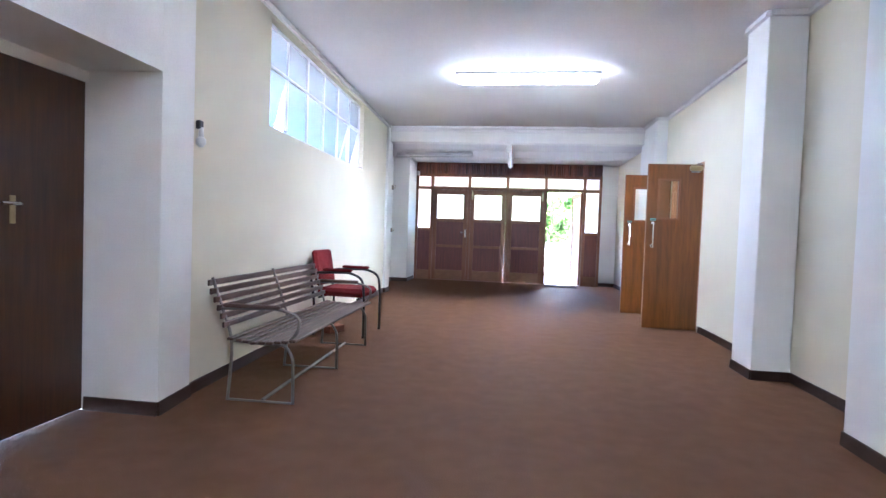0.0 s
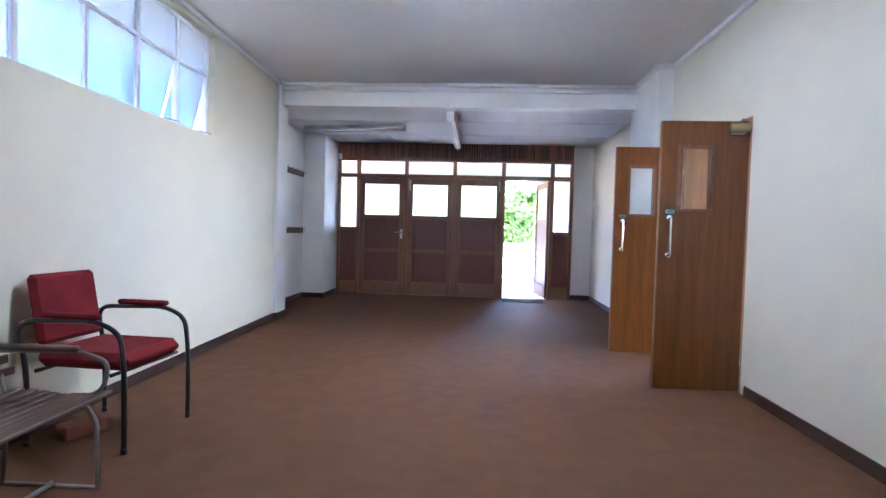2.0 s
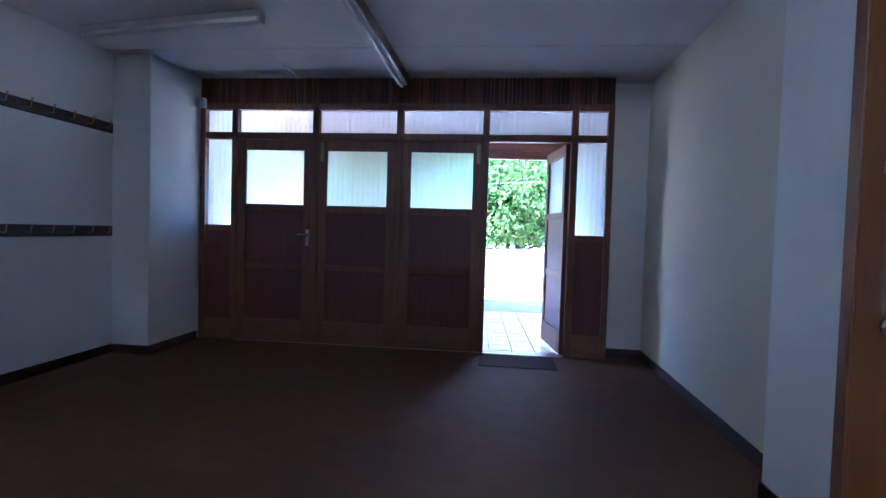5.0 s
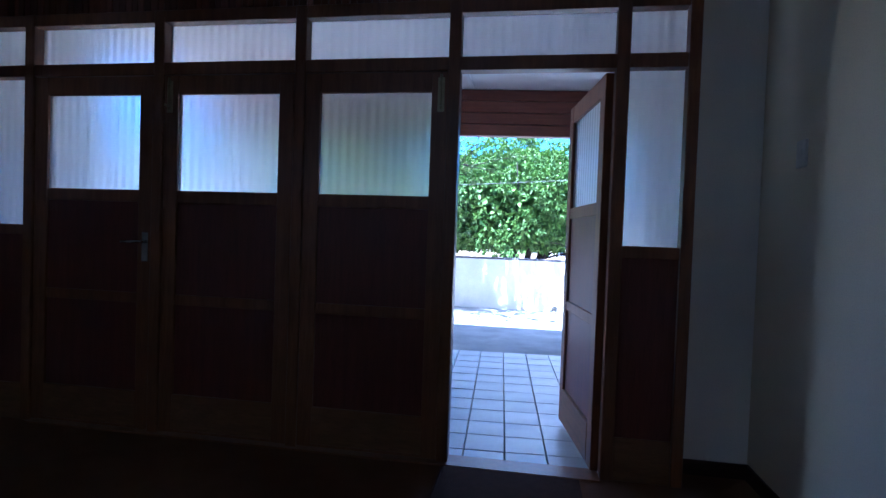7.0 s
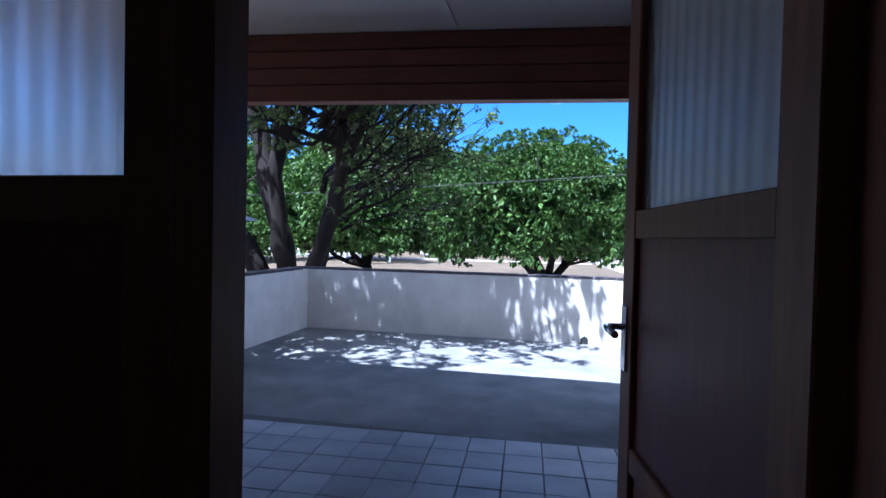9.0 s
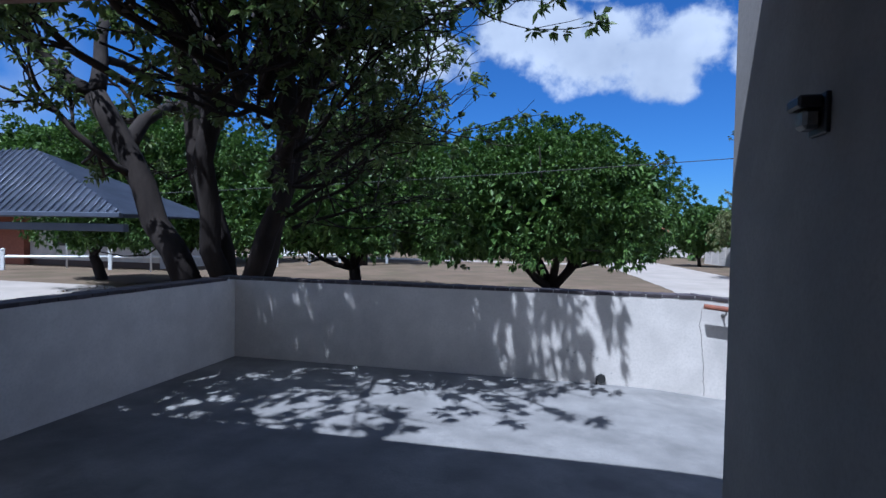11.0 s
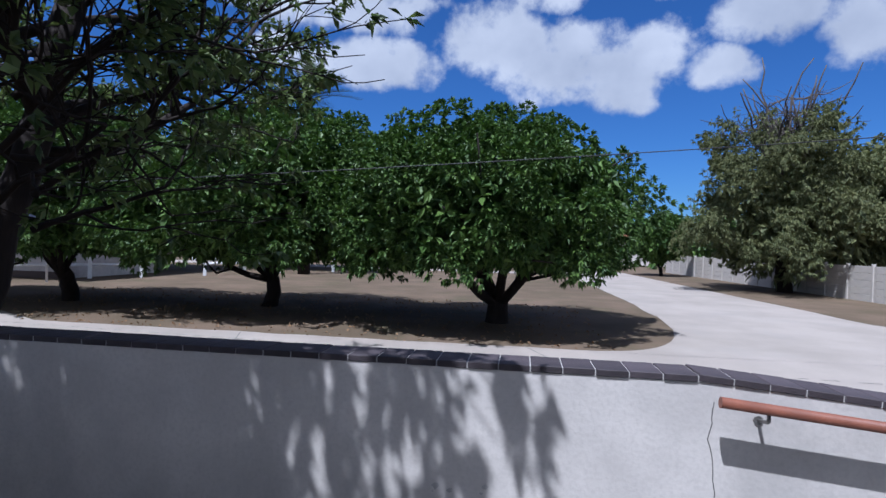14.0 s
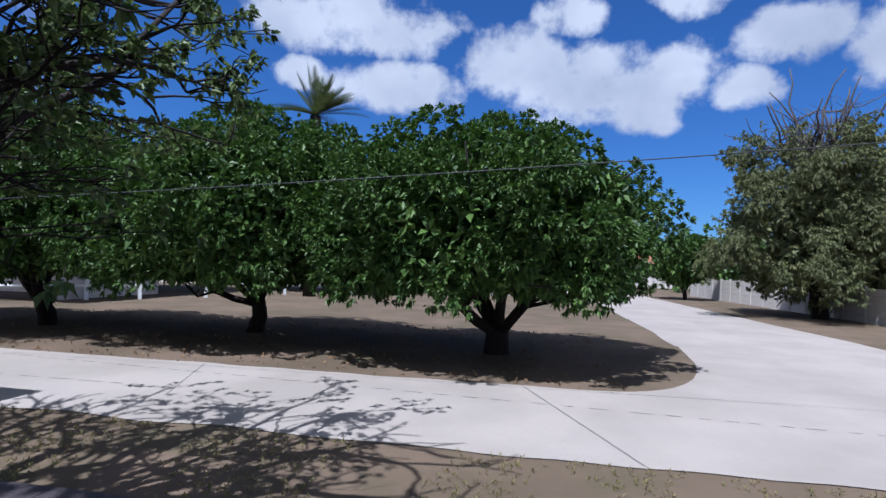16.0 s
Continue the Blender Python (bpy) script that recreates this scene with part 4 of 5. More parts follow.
front_wall = structure("wall_court_front", fw, M["render"], "white plastered court wall with cracks and dark brick coping", "wall")
left_wall = structure("wall_court_left", block(-2.41, 15.50, G, -2.21, 18.698, 0.820), M["render"], "white plastered court side wall", "wall")
# crack in the plaster by the rail
ck = bmesh.new()
random.seed(3)
pz, px = 0.74, 2.74
pts = []
while pz > -0.10:
    pts.append((px, 18.699, pz))
    px += random.uniform(-0.012, 0.012); pz -= random.uniform(0.02, 0.05)
tube(ck, pts, 0.0022, 4)
part("plaster_crack", ck, M["joint"], front_wall)
for i in range(14):
    cx, cz, rr = random.gauss(1.72, 0.22), random.uniform(-0.02, 0.30), random.uniform(0.006, 0.018)
    ch = bmesh.new()
    rim_ = [ch.verts.new((cx + math.cos(a * 0.785) * rr * random.uniform(0.5, 1.3), 18.697, cz + math.sin(a * 0.785) * rr * random.uniform(0.4, 1.2))) for a in range(8)]
    ch.faces.new(rim_)
    part("plaster_chip", ch, M["mortar"], front_wall)
dr = thing("drain_outlet", "broken black drain pipe mouth at the wall's foot", "drain", pose(1.84, 18.70, -0.06))
part("pipe", tube(bmesh.new(), [(0, 0.0, 0.055), (0, -0.03, 0.055)], [0.042, 0.040], 12), M["drainblack"], dr)
part("rim", tube(bmesh.new(), [(-0.045, -0.012, 0.0), (-0.05, -0.02, 0.07), (-0.01, -0.025, 0.105), (0.03, -0.02, 0.085)], 0.008, 6), M["drainblack"], dr)

rl = thing("hand_rail", "red-brown painted pipe handrail on metal wall brackets", "handrail")
part("pipe", tube(bmesh.new(), [(2.73, 18.60, 0.765), (9.4, 18.60, 0.765 - 0.095 * 6.67)], 0.024, 12), M["railpaint"], rl)
for x in (2.92, 4.3, 5.7, 7.1, 8.5):
    z = 0.765 - 0.095 * (x - 2.73)
    br = part("bracket", tube(bmesh.new(), bent([(x, 18.60, z - 0.022), (x, 18.60, z - 0.055), (x, 18.70, z - 0.075)], 0.02, 3), 0.008, 6), M["closer"], rl)
    part("bracket_plate", tube(bmesh.new(), [(x, 18.695, z - 0.075), (x, 18.70, z - 0.075)], 0.02, 10), M["closer"], br)

# ---- open ground, roads ----
gm = bmesh.new()
gx = [-900, -400, -200, -120] + list(np.linspace(-80, 60, 50)) + [100, 200, 400, 900]
gy = [-900, -300, -100, -40] + list(np.linspace(-20, 110, 50)) + [160, 300, 600, 1500]
grid = [[gm.verts.new((x, y, G + (0.006 * noise.noise(Vector((x * 0.12, y * 0.12, 0))) if 33 < y < 90 else 0.0))) for x in gx] for y in gy]
for a, b in zip(grid, grid[1:]):
    for k in range(len(gx) - 1):
        gm.faces.new((a[k], a[k + 1], b[k + 1], b[k]))
structure("ground", gm, M["ground"], "dry brown lawn with bare soil patches", "ground")


def sheet(outline, z):
    bm = bmesh.new()
    f = bm.faces.new([bm.verts.new((x, y, z)) for x, y in outline])
    bmesh.ops.triangulate(bm, faces=[f])
    return bm


def curve_pts(p0, p1, p2, steps=8):
    return [((1 - s) ** 2 * p0[0] + 2 * s * (1 - s) * p1[0] + s * s * p2[0], (1 - s) ** 2 * p0[1] + 2 * s * (1 - s) * p1[1] + s * s * p2[1]) for s in (i / steps for i in range(steps + 1))]


def near_edge(x):
    return 24.35 + 0.14 * noise.noise(Vector((x * 0.8, 3.1, 0)))


def far_edge(x):
    return 28.25 + 0.18 * noise.noise(Vector((x * 0.7, 9.1, 0)))


def road_far(x):
    """Far edge of the driveway, with the rounded corner into the road that leads away."""
    if x <= 2.8:
        return far_edge(x)
    if x <= 6.45:
        s = (x - 2.8) / 3.65
        return far_edge(2.8) + 7.0 * (1 - math.sqrt(max(0.0, 1 - s ** 3)))
    if x <= 13.3:
        return 35.3
    return 35.3 - 3.2 * min(1.0, (x - 13.3) / 3.0)


def away(y):
    """Left and right edge of the road that leads away."""
    w = 0.12 * noise.noise(Vector((1.7, y * 0.5, 0)))
    return 6.45 - 0.0017 * (y - 35) ** 2 * (1 if y < 60 else 0.9) + w, 13.3 - 0.055 * (y - 35) + w


RZ = G + 0.014
rd_bm = bmesh.new()
cols_r = []
for x in [-70, -50, -35] + list(np.arange(-25, 13.0, 0.3)) + [13.3, 14, 15, 16.3, 25, 45]:
    x = float(x)
    cols_r.append((rd_bm.verts.new((x, near_edge(x), RZ)), rd_bm.verts.new((x, road_far(x), RZ))))
for a, b in zip(cols_r, cols_r[1:]):
    rd_bm.faces.new((a[0], b[0], b[1], a[1]))
rows_r = [(rd_bm.verts.new((away(float(y))[0], float(y), RZ)), rd_bm.verts.new((away(float(y))[1], float(y), RZ))) for y in [35.301] + list(np.arange(36, 92, 1.0))]
for a, b in zip(rows_r, rows_r[1:]):
    rd_bm.faces.new((a[0], a[1], b[1], b[0]))
structure("road", rd_bm, M["concrete"], "pale worn concrete driveway with tarred joints", "road")
structure("road_cross", sheet([(-40, 60.5), (5.0, 61.5), (5.0, 64.5), (-40, 65.5)], RZ - 0.004), M["concrete"], "pale concrete road crossing beyond the lawn", "road")
structure("path", sheet([(-45, 24.3), (-12, 25.3), (-10.5, 28.2), (-16, 31), (-45, 31.5)], RZ - 0.005), M["concrete"], "pale concrete apron by the far building", "pavement")


def strip(name, a, b, w, dashed=0.0):
    bm = bmesh.new()
    a, b = Vector(a), Vector(b)
    d = (b - a).normalized()
    s = Vector((-d.y, d.x)) * w / 2
    L, x = (b - a).length, 0.0
    random.seed(7)
    while x < L:
        e = min(x + (dashed * random.uniform(0.5, 1.3) if dashed else L), L)
        p, q = a + d * x, a + d * e
        bm.faces.new([bm.verts.new((v.x, v.y, RZ + 0.004)) for v in (p - s, q - s, q + s, p + s)])
        x = e + (dashed * random.uniform(0.3, 1.0) if dashed else 0.1)
    return structure(name, bm, M["joint"], "dark joint line in the driveway's concrete", "joint")


strip("road_joint", (-4.85, 28.2), (-3.75, 25.6), 0.02)
strip("road_joint", (1.98, 28.35), (3.62, 24.4), 0.025)
strip("road_joint", (-14, 28.0), (14, 26.2), 0.022, 0.32)
strip("road_joint", (-12, 26.0), (-4, 26.1), 0.02, 0.4)


# ---- plants ----
def mesh_object(name, verts, faces, mat, parent=None, smooth=True):
    me = bpy.data.meshes.new(name)
    me.from_pydata(verts, [], faces)
    me.materials.append(mat)
    if smooth:
        me.polygons.foreach_set("use_smooth", np.ones(len(me.polygons), dtype=bool))
    ob = new(name, me)
    if parent is not None:
        ob.parent = parent
    return ob


def leaf_mesh(name, centres, outs, per, length, width, rng, mat, parent, droop=0.30, spread=0.62):
    """Rosettes of folded leaves: centres and outward ways (n, 3), so many leaves each."""
    n = len(centres) * per
    c = np.repeat(centres, per, axis=0)
    o = np.repeat(outs, per, axis=0)
    d = o + rng.normal(0, spread, (n, 3))
    d[:, 2] -= droop
    d /= np.linalg.norm(d, axis=1, keepdims=True)
    up = rng.normal(0, 0.5, (n, 3)) + np.array([0, 0, 1.0])
    s = np.cross(d, up)
    s /= np.linalg.norm(s, axis=1, keepdims=True) + 1e-9
    nn = np.cross(s, d)
    ln = length * rng.uniform(0.6, 1.25, (n, 1))
    wd = width * rng.uniform(0.7, 1.25, (n, 1))
    base = c + d * ln * 0.12
    mid = base + d * ln * 0.5
    tip = base + d * ln + np.array([0, 0, -1.0]) * ln * 0.18
    v = np.stack([base, mid + s * wd + nn * wd * 0.35, tip, mid - s * wd + nn * wd * 0.35], 1).reshape(-1, 3)
    i = np.arange(n)[:, None] * 4
    f = np.concatenate([i + np.array([[0, 1, 2]]), i + np.array([[0, 2, 3]])], 0)
    return mesh_object(name, v, f.tolist(), mat, parent, False)


def limb(bm, a, b, r0, r1, rng, bow=0.12, sides=7, steps=5):
    a, b = Vector(a), Vector(b)
    L = (b - a).length
    off = Vector(rng.normal(0, bow * L, 3))
    pts = []
    for i in range(steps + 1):
        s = i / steps
        pts.append(a.lerp(b, s) + off * (4 * s * (1 - s)) + Vector(rng.normal(0, 0.012 * L, 3)) * (0 < i < steps))
    tube(bm, pts, [r0 + (r1 - r0) * i / steps for i in range(steps + 1)], sides, True)
    return pts


def round_tree(name, x, y, centre, radii, seed, label, mat, lumps=210, per_lump=30, per=12, leaf=(0.150, 0.030), forks=6, trunk_r=0.24, hem=1.6, lean=0.2, fork_z=1.0):
    """A low spreading tree: forked trunk, lumpy crown of leaf rosettes down to a ragged hem."""
    rng = np.random.default_rng(seed)
    ob = thing(name, label, "tree", pose(x, y, G))
    c, r = np.array(centre, float) - np.array([x, y, G]), np.array(radii, float)
    tb = bmesh.new()
    fork = Vector((rng.normal(0, lean), rng.normal(0, lean), fork_z + rng.uniform(0, 0.2)))
    limb(tb, (0, 0, -0.12), fork, trunk_r * 1.25, trunk_r, rng, 0.06, 10)
    part("trunk", tb, M["bark"], ob)
    for i in range(forks):
        lb_ = bmesh.new()
        a = 2 * math.pi * (i + rng.uniform(-0.3, 0.3)) / forks
        e = Vector((c[0] + math.cos(a) * r[0] * 0.55, c[1] + math.sin(a) * r[1] * 0.55, c[2] + rng.uniform(-0.1, 0.35) * r[2]))
        pts = limb(lb_, fork - Vector((0, 0, 0.12)), e, trunk_r * 0.55, trunk_r * 0.22, rng, 0.08, 7)
        for j in range(4):
            p = pts[2 + j % 3]
            a2 = a + rng.uniform(-0.9, 0.9)
            q = Vector((c[0] + math.cos(a2) * r[0] * 0.85, c[1] + math.sin(a2) * r[1] * 0.85, c[2] + rng.uniform(-0.5, 0.6) * r[2]))
            limb(lb_, p, q, trunk_r * 0.2, trunk_r * 0.06, rng, 0.08, 5, 4)
        part("limb", lb_, M["bark"], ob)
    # lumps over the crown's surface, rosettes over each lump's outer side
    u = rng.normal(0, 1, (lumps * 2, 3))
    u /= np.linalg.norm(u, axis=1, keepdims=True)
    u = u[u[:, 2] > -0.55][:lumps]
    k = len(u)
    lump_c = c + u * r * rng.uniform(0.72, 0.97, (k, 1))
    lump_c[:, 2] = np.maximum(lump_c[:, 2], hem + rng.uniform(0.0, 0.5, k))
    lr = rng.uniform(0.32, 0.62, k) * (r.mean() / 3.8)
    w = rng.normal(0, 1, (k * per_lump, 3))
    w /= np.linalg.norm(w, axis=1, keepdims=True)
    uu = np.repeat(u, per_lump, 0)
    w = np.where(((w * uu).sum(1) < -0.35)[:, None], -w, w)
    cs = np.repeat(lump_c, per_lump, 0) + w * np.repeat(lr, per_lump)[:, None] * rng.uniform(0.7, 1.08, (len(w), 1))
    leaf_mesh("crown", cs, w * 0.9 + uu * 0.3 + np.array([0, 0, 0.25]), per, leaf[0], leaf[1], rng, mat, ob)
    # leaves inside, which close the crown
    v = rng.normal(0, 1, (lumps * 27, 3))
    v /= np.linalg.norm(v, axis=1, keepdims=True)
    cs = c + v * r * rng.uniform(0.45, 0.85, (len(v), 1))
    cs = cs[cs[:, 2] > hem + 0.15]
    leaf_mesh("inner_leaves", cs, np.zeros_like(cs), 6, leaf[0] * 2.0, leaf[1] * 2.6, rng, mat, ob, 0.2, 1.0)
    return ob


row = "round trees along the lawn's edge"
for nm, x, y, c, r, sd, lab, mt in (
        ("mango_tree", 1.2, 32.0, (0.75, 31.7, 2.25), (4.8, 4.5, 2.95), 11, "round spreading dark green tree on a short forked trunk", "leaf"),
        ("mango_tree", -6.7, 33.2, (-6.5, 32.5, 2.5), (5.4, 4.7, 3.40), 12, "round spreading dark green tree with a leaning trunk", "leaf"),
        ("mango_tree", -13.6, 32.4, (-14.0, 31.9, 2.7), (4.5, 4.5, 3.75), 13, "round spreading dark green tree beside the white rail fence", "leaf")):
    low = sd == 11
    tagged(round_tree(nm, x, y, c, r, sd, lab, M[mt], trunk_r=0.30 if low else 0.22, fork_z=0.5 if low else 0.95, forks=6, lean=0.08 if low else 0.30), group=row)
tagged(round_tree("lawn_tree", -18.6, 33.2, (-18.6, 33.4, 2.1), (2.6, 2.4, 1.5), 15, "small forked tree near the white rail fence", M["leaf"], 60, 12, 8, hem=1.5, trunk_r=0.2), group="")
for i, (x, y, z, rx, rz) in enumerate(((-26, 50, 4.6, 6.5, 4.6), (-36, 47, 5.0, 6.5, 5.0), (-17, 58, 4.0, 6.0, 4.0), (-44, 40, 4.5, 6.5, 4.6))):
    round_tree("far_tree", x, y, (x, y, z), (rx, rx * 0.9, rz), 30 + i, "tall bright green tree behind the low building", M["leaf"], 110, 12, 8, (0.34, 0.075), hem=1.2)
# small trees by the driveway's end
round_tree("verge_tree", 14.2, 66.0, (14.0, 66.0, 2.4), (2.6, 2.6, 2.2), 41, "small light green tree beside the driveway", M["leaf"], 60, 12, 8, (0.26, 0.06), hem=1.2, trunk_r=0.14)


def big_gum(x, y, seed):
    """A tall grey-green tree with hanging clumps and bare dead limbs above."""
    rng = np.random.default_rng(seed)
    ob = thing("gum_tree", "large grey-green tree with bare dead branches above its crown", "tree", pose(x, y, G))
    tb = bmesh.new()
    limb(tb, (0, 0, -0.2), (0.2, 0, 6.5), 0.45, 0.26, rng, 0.04, 10)
    part("trunk", tb, M["bark"], ob)
    cs, us = [], []
    masses = []
    for i in range(20):
        a, h = 2 * math.pi * (i * 0.382 + rng.uniform(-0.08, 0.08)), 2.0 + 7.6 * i / 19
        rad = 6.0 * math.sqrt(max(0.05, 1 - ((h - 3.6) / 6.6) ** 2)) * rng.uniform(0.62, 0.92)
        masses.append((a, np.array([math.cos(a) * rad, math.sin(a) * rad * 0.8, h]), rng.uniform(1.1, 1.9)))
    for i in range(340):
        a, mc, ms = masses[i % 20]
        p = mc + rng.normal(0, 0.5, 3) * ms * np.array([1.0, 0.9, 0.75])
        p[2] = max(p[2], 1.3)
        lr = rng.uniform(0.55, 1.15)
        w = rng.normal(0, 1, (20, 3))
        w /= np.linalg.norm(w, axis=1, keepdims=True)
        cs.append(p + w * lr * np.array([1, 1, 0.75]) * rng.uniform(0.4, 1.05, (20, 1)))
        us.append(w * 0.5 + np.array([math.cos(a), math.sin(a), 0.0]) * 0.4)
    leaf_mesh("crown", np.concatenate(cs), np.concatenate(us), 13, 0.24, 0.036, rng, M["leaf_grey"], ob, 0.7)
    v = rng.normal(0, 1, (900, 3))
    v /= np.linalg.norm(v, axis=1, keepdims=True)
    cs = np.array([0, 0, 4.4]) + v * np.array([4.4, 3.6, 4.0]) * rng.uniform(0.3, 0.95, (900, 1))
    leaf_mesh("inner_leaves", cs, np.zeros_like(cs), 6, 0.6, 0.13, rng, M["leaf_grey"], ob, 0.5, 1.0)
    for i in range(13):
        db = bmesh.new()
        a = rng.uniform(0, 2 * math.pi)
        e = Vector((math.cos(a) * rng.uniform(0.6, 4.4), math.sin(a) * rng.uniform(0.8, 3), rng.uniform(10.6, 14.0)))
        pts = limb(db, (rng.normal(0.2, 0.8), rng.normal(0, 0.6), rng.uniform(6.0, 8.5)), e, 0.11, 0.03, rng, 0.06, 6, 8)
        for j in range(5):
            p = pts[3 + j % 3]
            q = p + Vector((rng.normal(0, 1.5), rng.normal(0, 1.1), rng.uniform(-0.5, 1.8)))
            pp = limb(db, p, q, 0.05, 0.018, rng, 0.14, 5, 5)
            for m_ in range(5):
                limb(db, pp[2], pp[2] + Vector((rng.normal(0, 0.7), rng.normal(0, 0.5), rng.uniform(-0.3, 0.9))), 0.018, 0.008, rng, 0.1, 4, 3)
        part("dead_limb", db, M["deadwood"], ob, "bare bleached dead branch")
    return ob


big_gum(17.2, 50.0, 51)
round_tree("verge_tree", 24.0, 53.0, (24.0, 53.0, 4.5), (5.0, 4.5, 4.6), 43, "dense grey-green tree behind the fence", M["leaf_grey"], 110, 12, 9, (0.30, 0.05), hem=1.0)


def court_tree(x, y, seed):
    """The many-stemmed tree by the court's corner, whose boughs reach over the court."""
    rng = np.random.default_rng(seed)
    ob = thing("court_tree", "large many-stemmed tree with dark bark spreading over the court wall", "tree", pose(x, y, G))
    stems = [((0.14, -0.1), (-3.4, 0.0, 7.6), 0.19), ((0.24, 0.25), (-1.2, 0.8, 8.6), 0.18), ((0.32, 0.05), (0.5, -0.2, 8.8), 0.15), ((0.42, 0.3), (2.0, 1.4, 8.0), 0.15),
             ((0.50, 0.0), (2.6, -0.8, 7.4), 0.14)]
    tips, share = [], [0.24]

    def grow(bm, p, d, length, r, level):
        q = p + d * length
        pts = limb(bm, p, q, r, r * 0.62, rng, 0.07, 8 if level < 2 else (6 if level < 3 else 4), 4 if level < 3 else 3)
        if level >= 3 and rng.uniform() < share[0]:
            tips.append((pts[-1], d))
            tips.append((pts[2], d))
        if level == 4:
            return
        for i in range(3):
            base = pts[-1] if i < 2 else pts[2]
            nd = (d + Vector(rng.normal(0, 0.55, 3)) + Vector((0.05, -0.05, -0.02))).normalized()
            if nd.z < -0.25:
                nd.z = 0.1
                nd.normalize()
            grow(bm, base, nd, length * rng.uniform(0.55, 0.85), r * 0.60, level + 1)

    for (bx_, by_), top, r in stems:
        sb_ = bmesh.new()
        a, b = Vector((bx_, by_, -0.15)), Vector(top) * 0.55
        knee = Vector((a.x + (b.x - a.x) * 0.16, a.y + (b.y - a.y) * 0.16, 1.45))
        limb(sb_, a, knee, r * 1.3, r * 1.02, rng, 0.02, 10, 4)
        pts = limb(sb_, knee - Vector((0, 0, 0.03)), b, r, r * 0.80, rng, 0.05, 10, 6)
        d = (Vector(top) - b).normalized()
        for i in range(3):
            nd = (d + Vector(rng.normal(0, 0.42, 3))).normalized()
            grow(sb_, pts[-1 - (i == 2) * 2], nd, rng.uniform(1.3, 1.8), r * 0.68, 1)
        part("stem", sb_, M["bark"], ob)
    # boughs: high ones over the court, thin twiggy ones along the wall, a few over the verge
    # high, mid and fringe boughs end above the view, added for their shadows
    high = (((0.3, -0.2, 4.2), (0.4, -4.4, 5.9)), ((0.8, -0.2, 4.2), (1.3, -4.6, 6.0)), ((1.0, -0.2, 4.2), (2.1, -4.2, 5.9)), ((-0.2, -0.2, 4.2), (-0.5, -4.2, 6.0)), ((0.2, -0.2, 4.4), (0.2, -3.7, 6.4)),
            ((0.6, -0.2, 4.4), (1.7, -3.5, 6.1)), ((-0.6, -0.2, 4.0), (-1.4, -3.5, 5.8)), ((0.6, -0.2, 4.3), (0.9, -4.9, 6.2)), ((1.0, -0.2, 4.0), (2.7, -3.7, 5.6)))
    mid = (((0.9, -0.2, 4.0), (2.2, -2.6, 5.3)), ((0.4, -0.2, 4.2), (0.8, -2.8, 5.7)), ((1.1, -0.2, 3.8), (2.8, -2.0, 4.9)), ((0.6, -0.2, 4.0), (1.5, -2.4, 5.4)))
    along = (((1.0, 0.0, 2.7), (3.0, -0.70, 3.55)), ((1.1, -0.1, 3.0), (2.8, -1.2, 4.1)), ((1.0, 0.3, 2.9), (2.7, 0.3, 3.9)), ((1.0, 0.0, 2.4), (2.5, -0.4, 3.0)), ((1.0, 0.5, 2.6), (2.4, 0.8, 3.4)),
             ((1.0, -0.1, 3.2), (2.4, -1.5, 3.9)), ((1.0, 0.5, 2.3), (2.2, 0.6, 2.7)), ((1.0, 0.3, 3.4), (2.4, 0.8, 4.6)))
    fringe = (((1.0, -0.2, 3.6), (3.0, -2.0, 4.7)), ((1.0, -0.2, 3.8), (3.3, -2.4, 5.0)), ((1.0, -0.2, 3.6), (2.7, -2.2, 4.8)), ((1.0, -0.2, 4.0), (3.5, -1.9, 5.1)), ((1.0, -0.2, 3.8), (3.4, -1.6, 4.7)))
    verge = (((0.8, 0.7, 3.0), (1.6, 3.2, 5.2)), ((0.8, 0.6, 3.2), (1.9, 2.6, 4.2)), ((0.5, 0.6, 4.0), (0.9, 4.0, 5.6)), ((0.6, 0.6, 3.0), (0.6, 3.6, 4.2)), ((-0.6, 0.6, 3.0), (-1.5, 3.2, 5.2)), ((-1.2, 0.0, 3.0), (-2.4, -0.6, 4.4)))
    crowns = [("crown", list(tips), 8, 0.105, 0.025)]
    for name, runs, r, twigs, leaves, per, size in (("shade_canopy", high, 0.06, 9, 0.72, 12, 0.125), ("middle_leaves", mid, 0.05, 7, 0.55, 9, 0.115), ("fringe_leaves", fringe, 0.028, 10, 1.0, 8, 0.10), ("twig_leaves", along, 0.034, 5, 0.35, 8, 0.10), ("verge_leaves", verge, 0.06, 8, 0.8, 9, 0.11)):
        share[0] = leaves
        tips.clear()
        for start, end in runs:
            lb_ = bmesh.new()
            s, e = Vector(start), Vector(end)
            pts = limb(lb_, s, e, r, r * 0.45, rng, 0.08, 7, 6)
            d = (e - s).normalized()
            for i in range(twigs):
                nd = (d * 0.75 + Vector(rng.normal(0, 0.6, 3))).normalized()
                grow(lb_, pts[2 + i % 5], nd, rng.uniform(0.55, 0.95), r * 0.42, 2)
            part("bough", lb_, M["bark"], ob)
        crowns.append((name, list(tips), per, size, size * 0.26))
    for name, ends, per, ln, wd in crowns:
        cs = np.array([t[0] for t in ends]) + rng.normal(0, 0.05, (len(ends), 3))
        leaf_mesh(name, cs, np.array([t[1] for t in ends]), per, ln, wd, rng, M["leaf_dark"], ob, 0.35, 0.8)
    return ob


court_tree(-3.35, 19.75, 61)


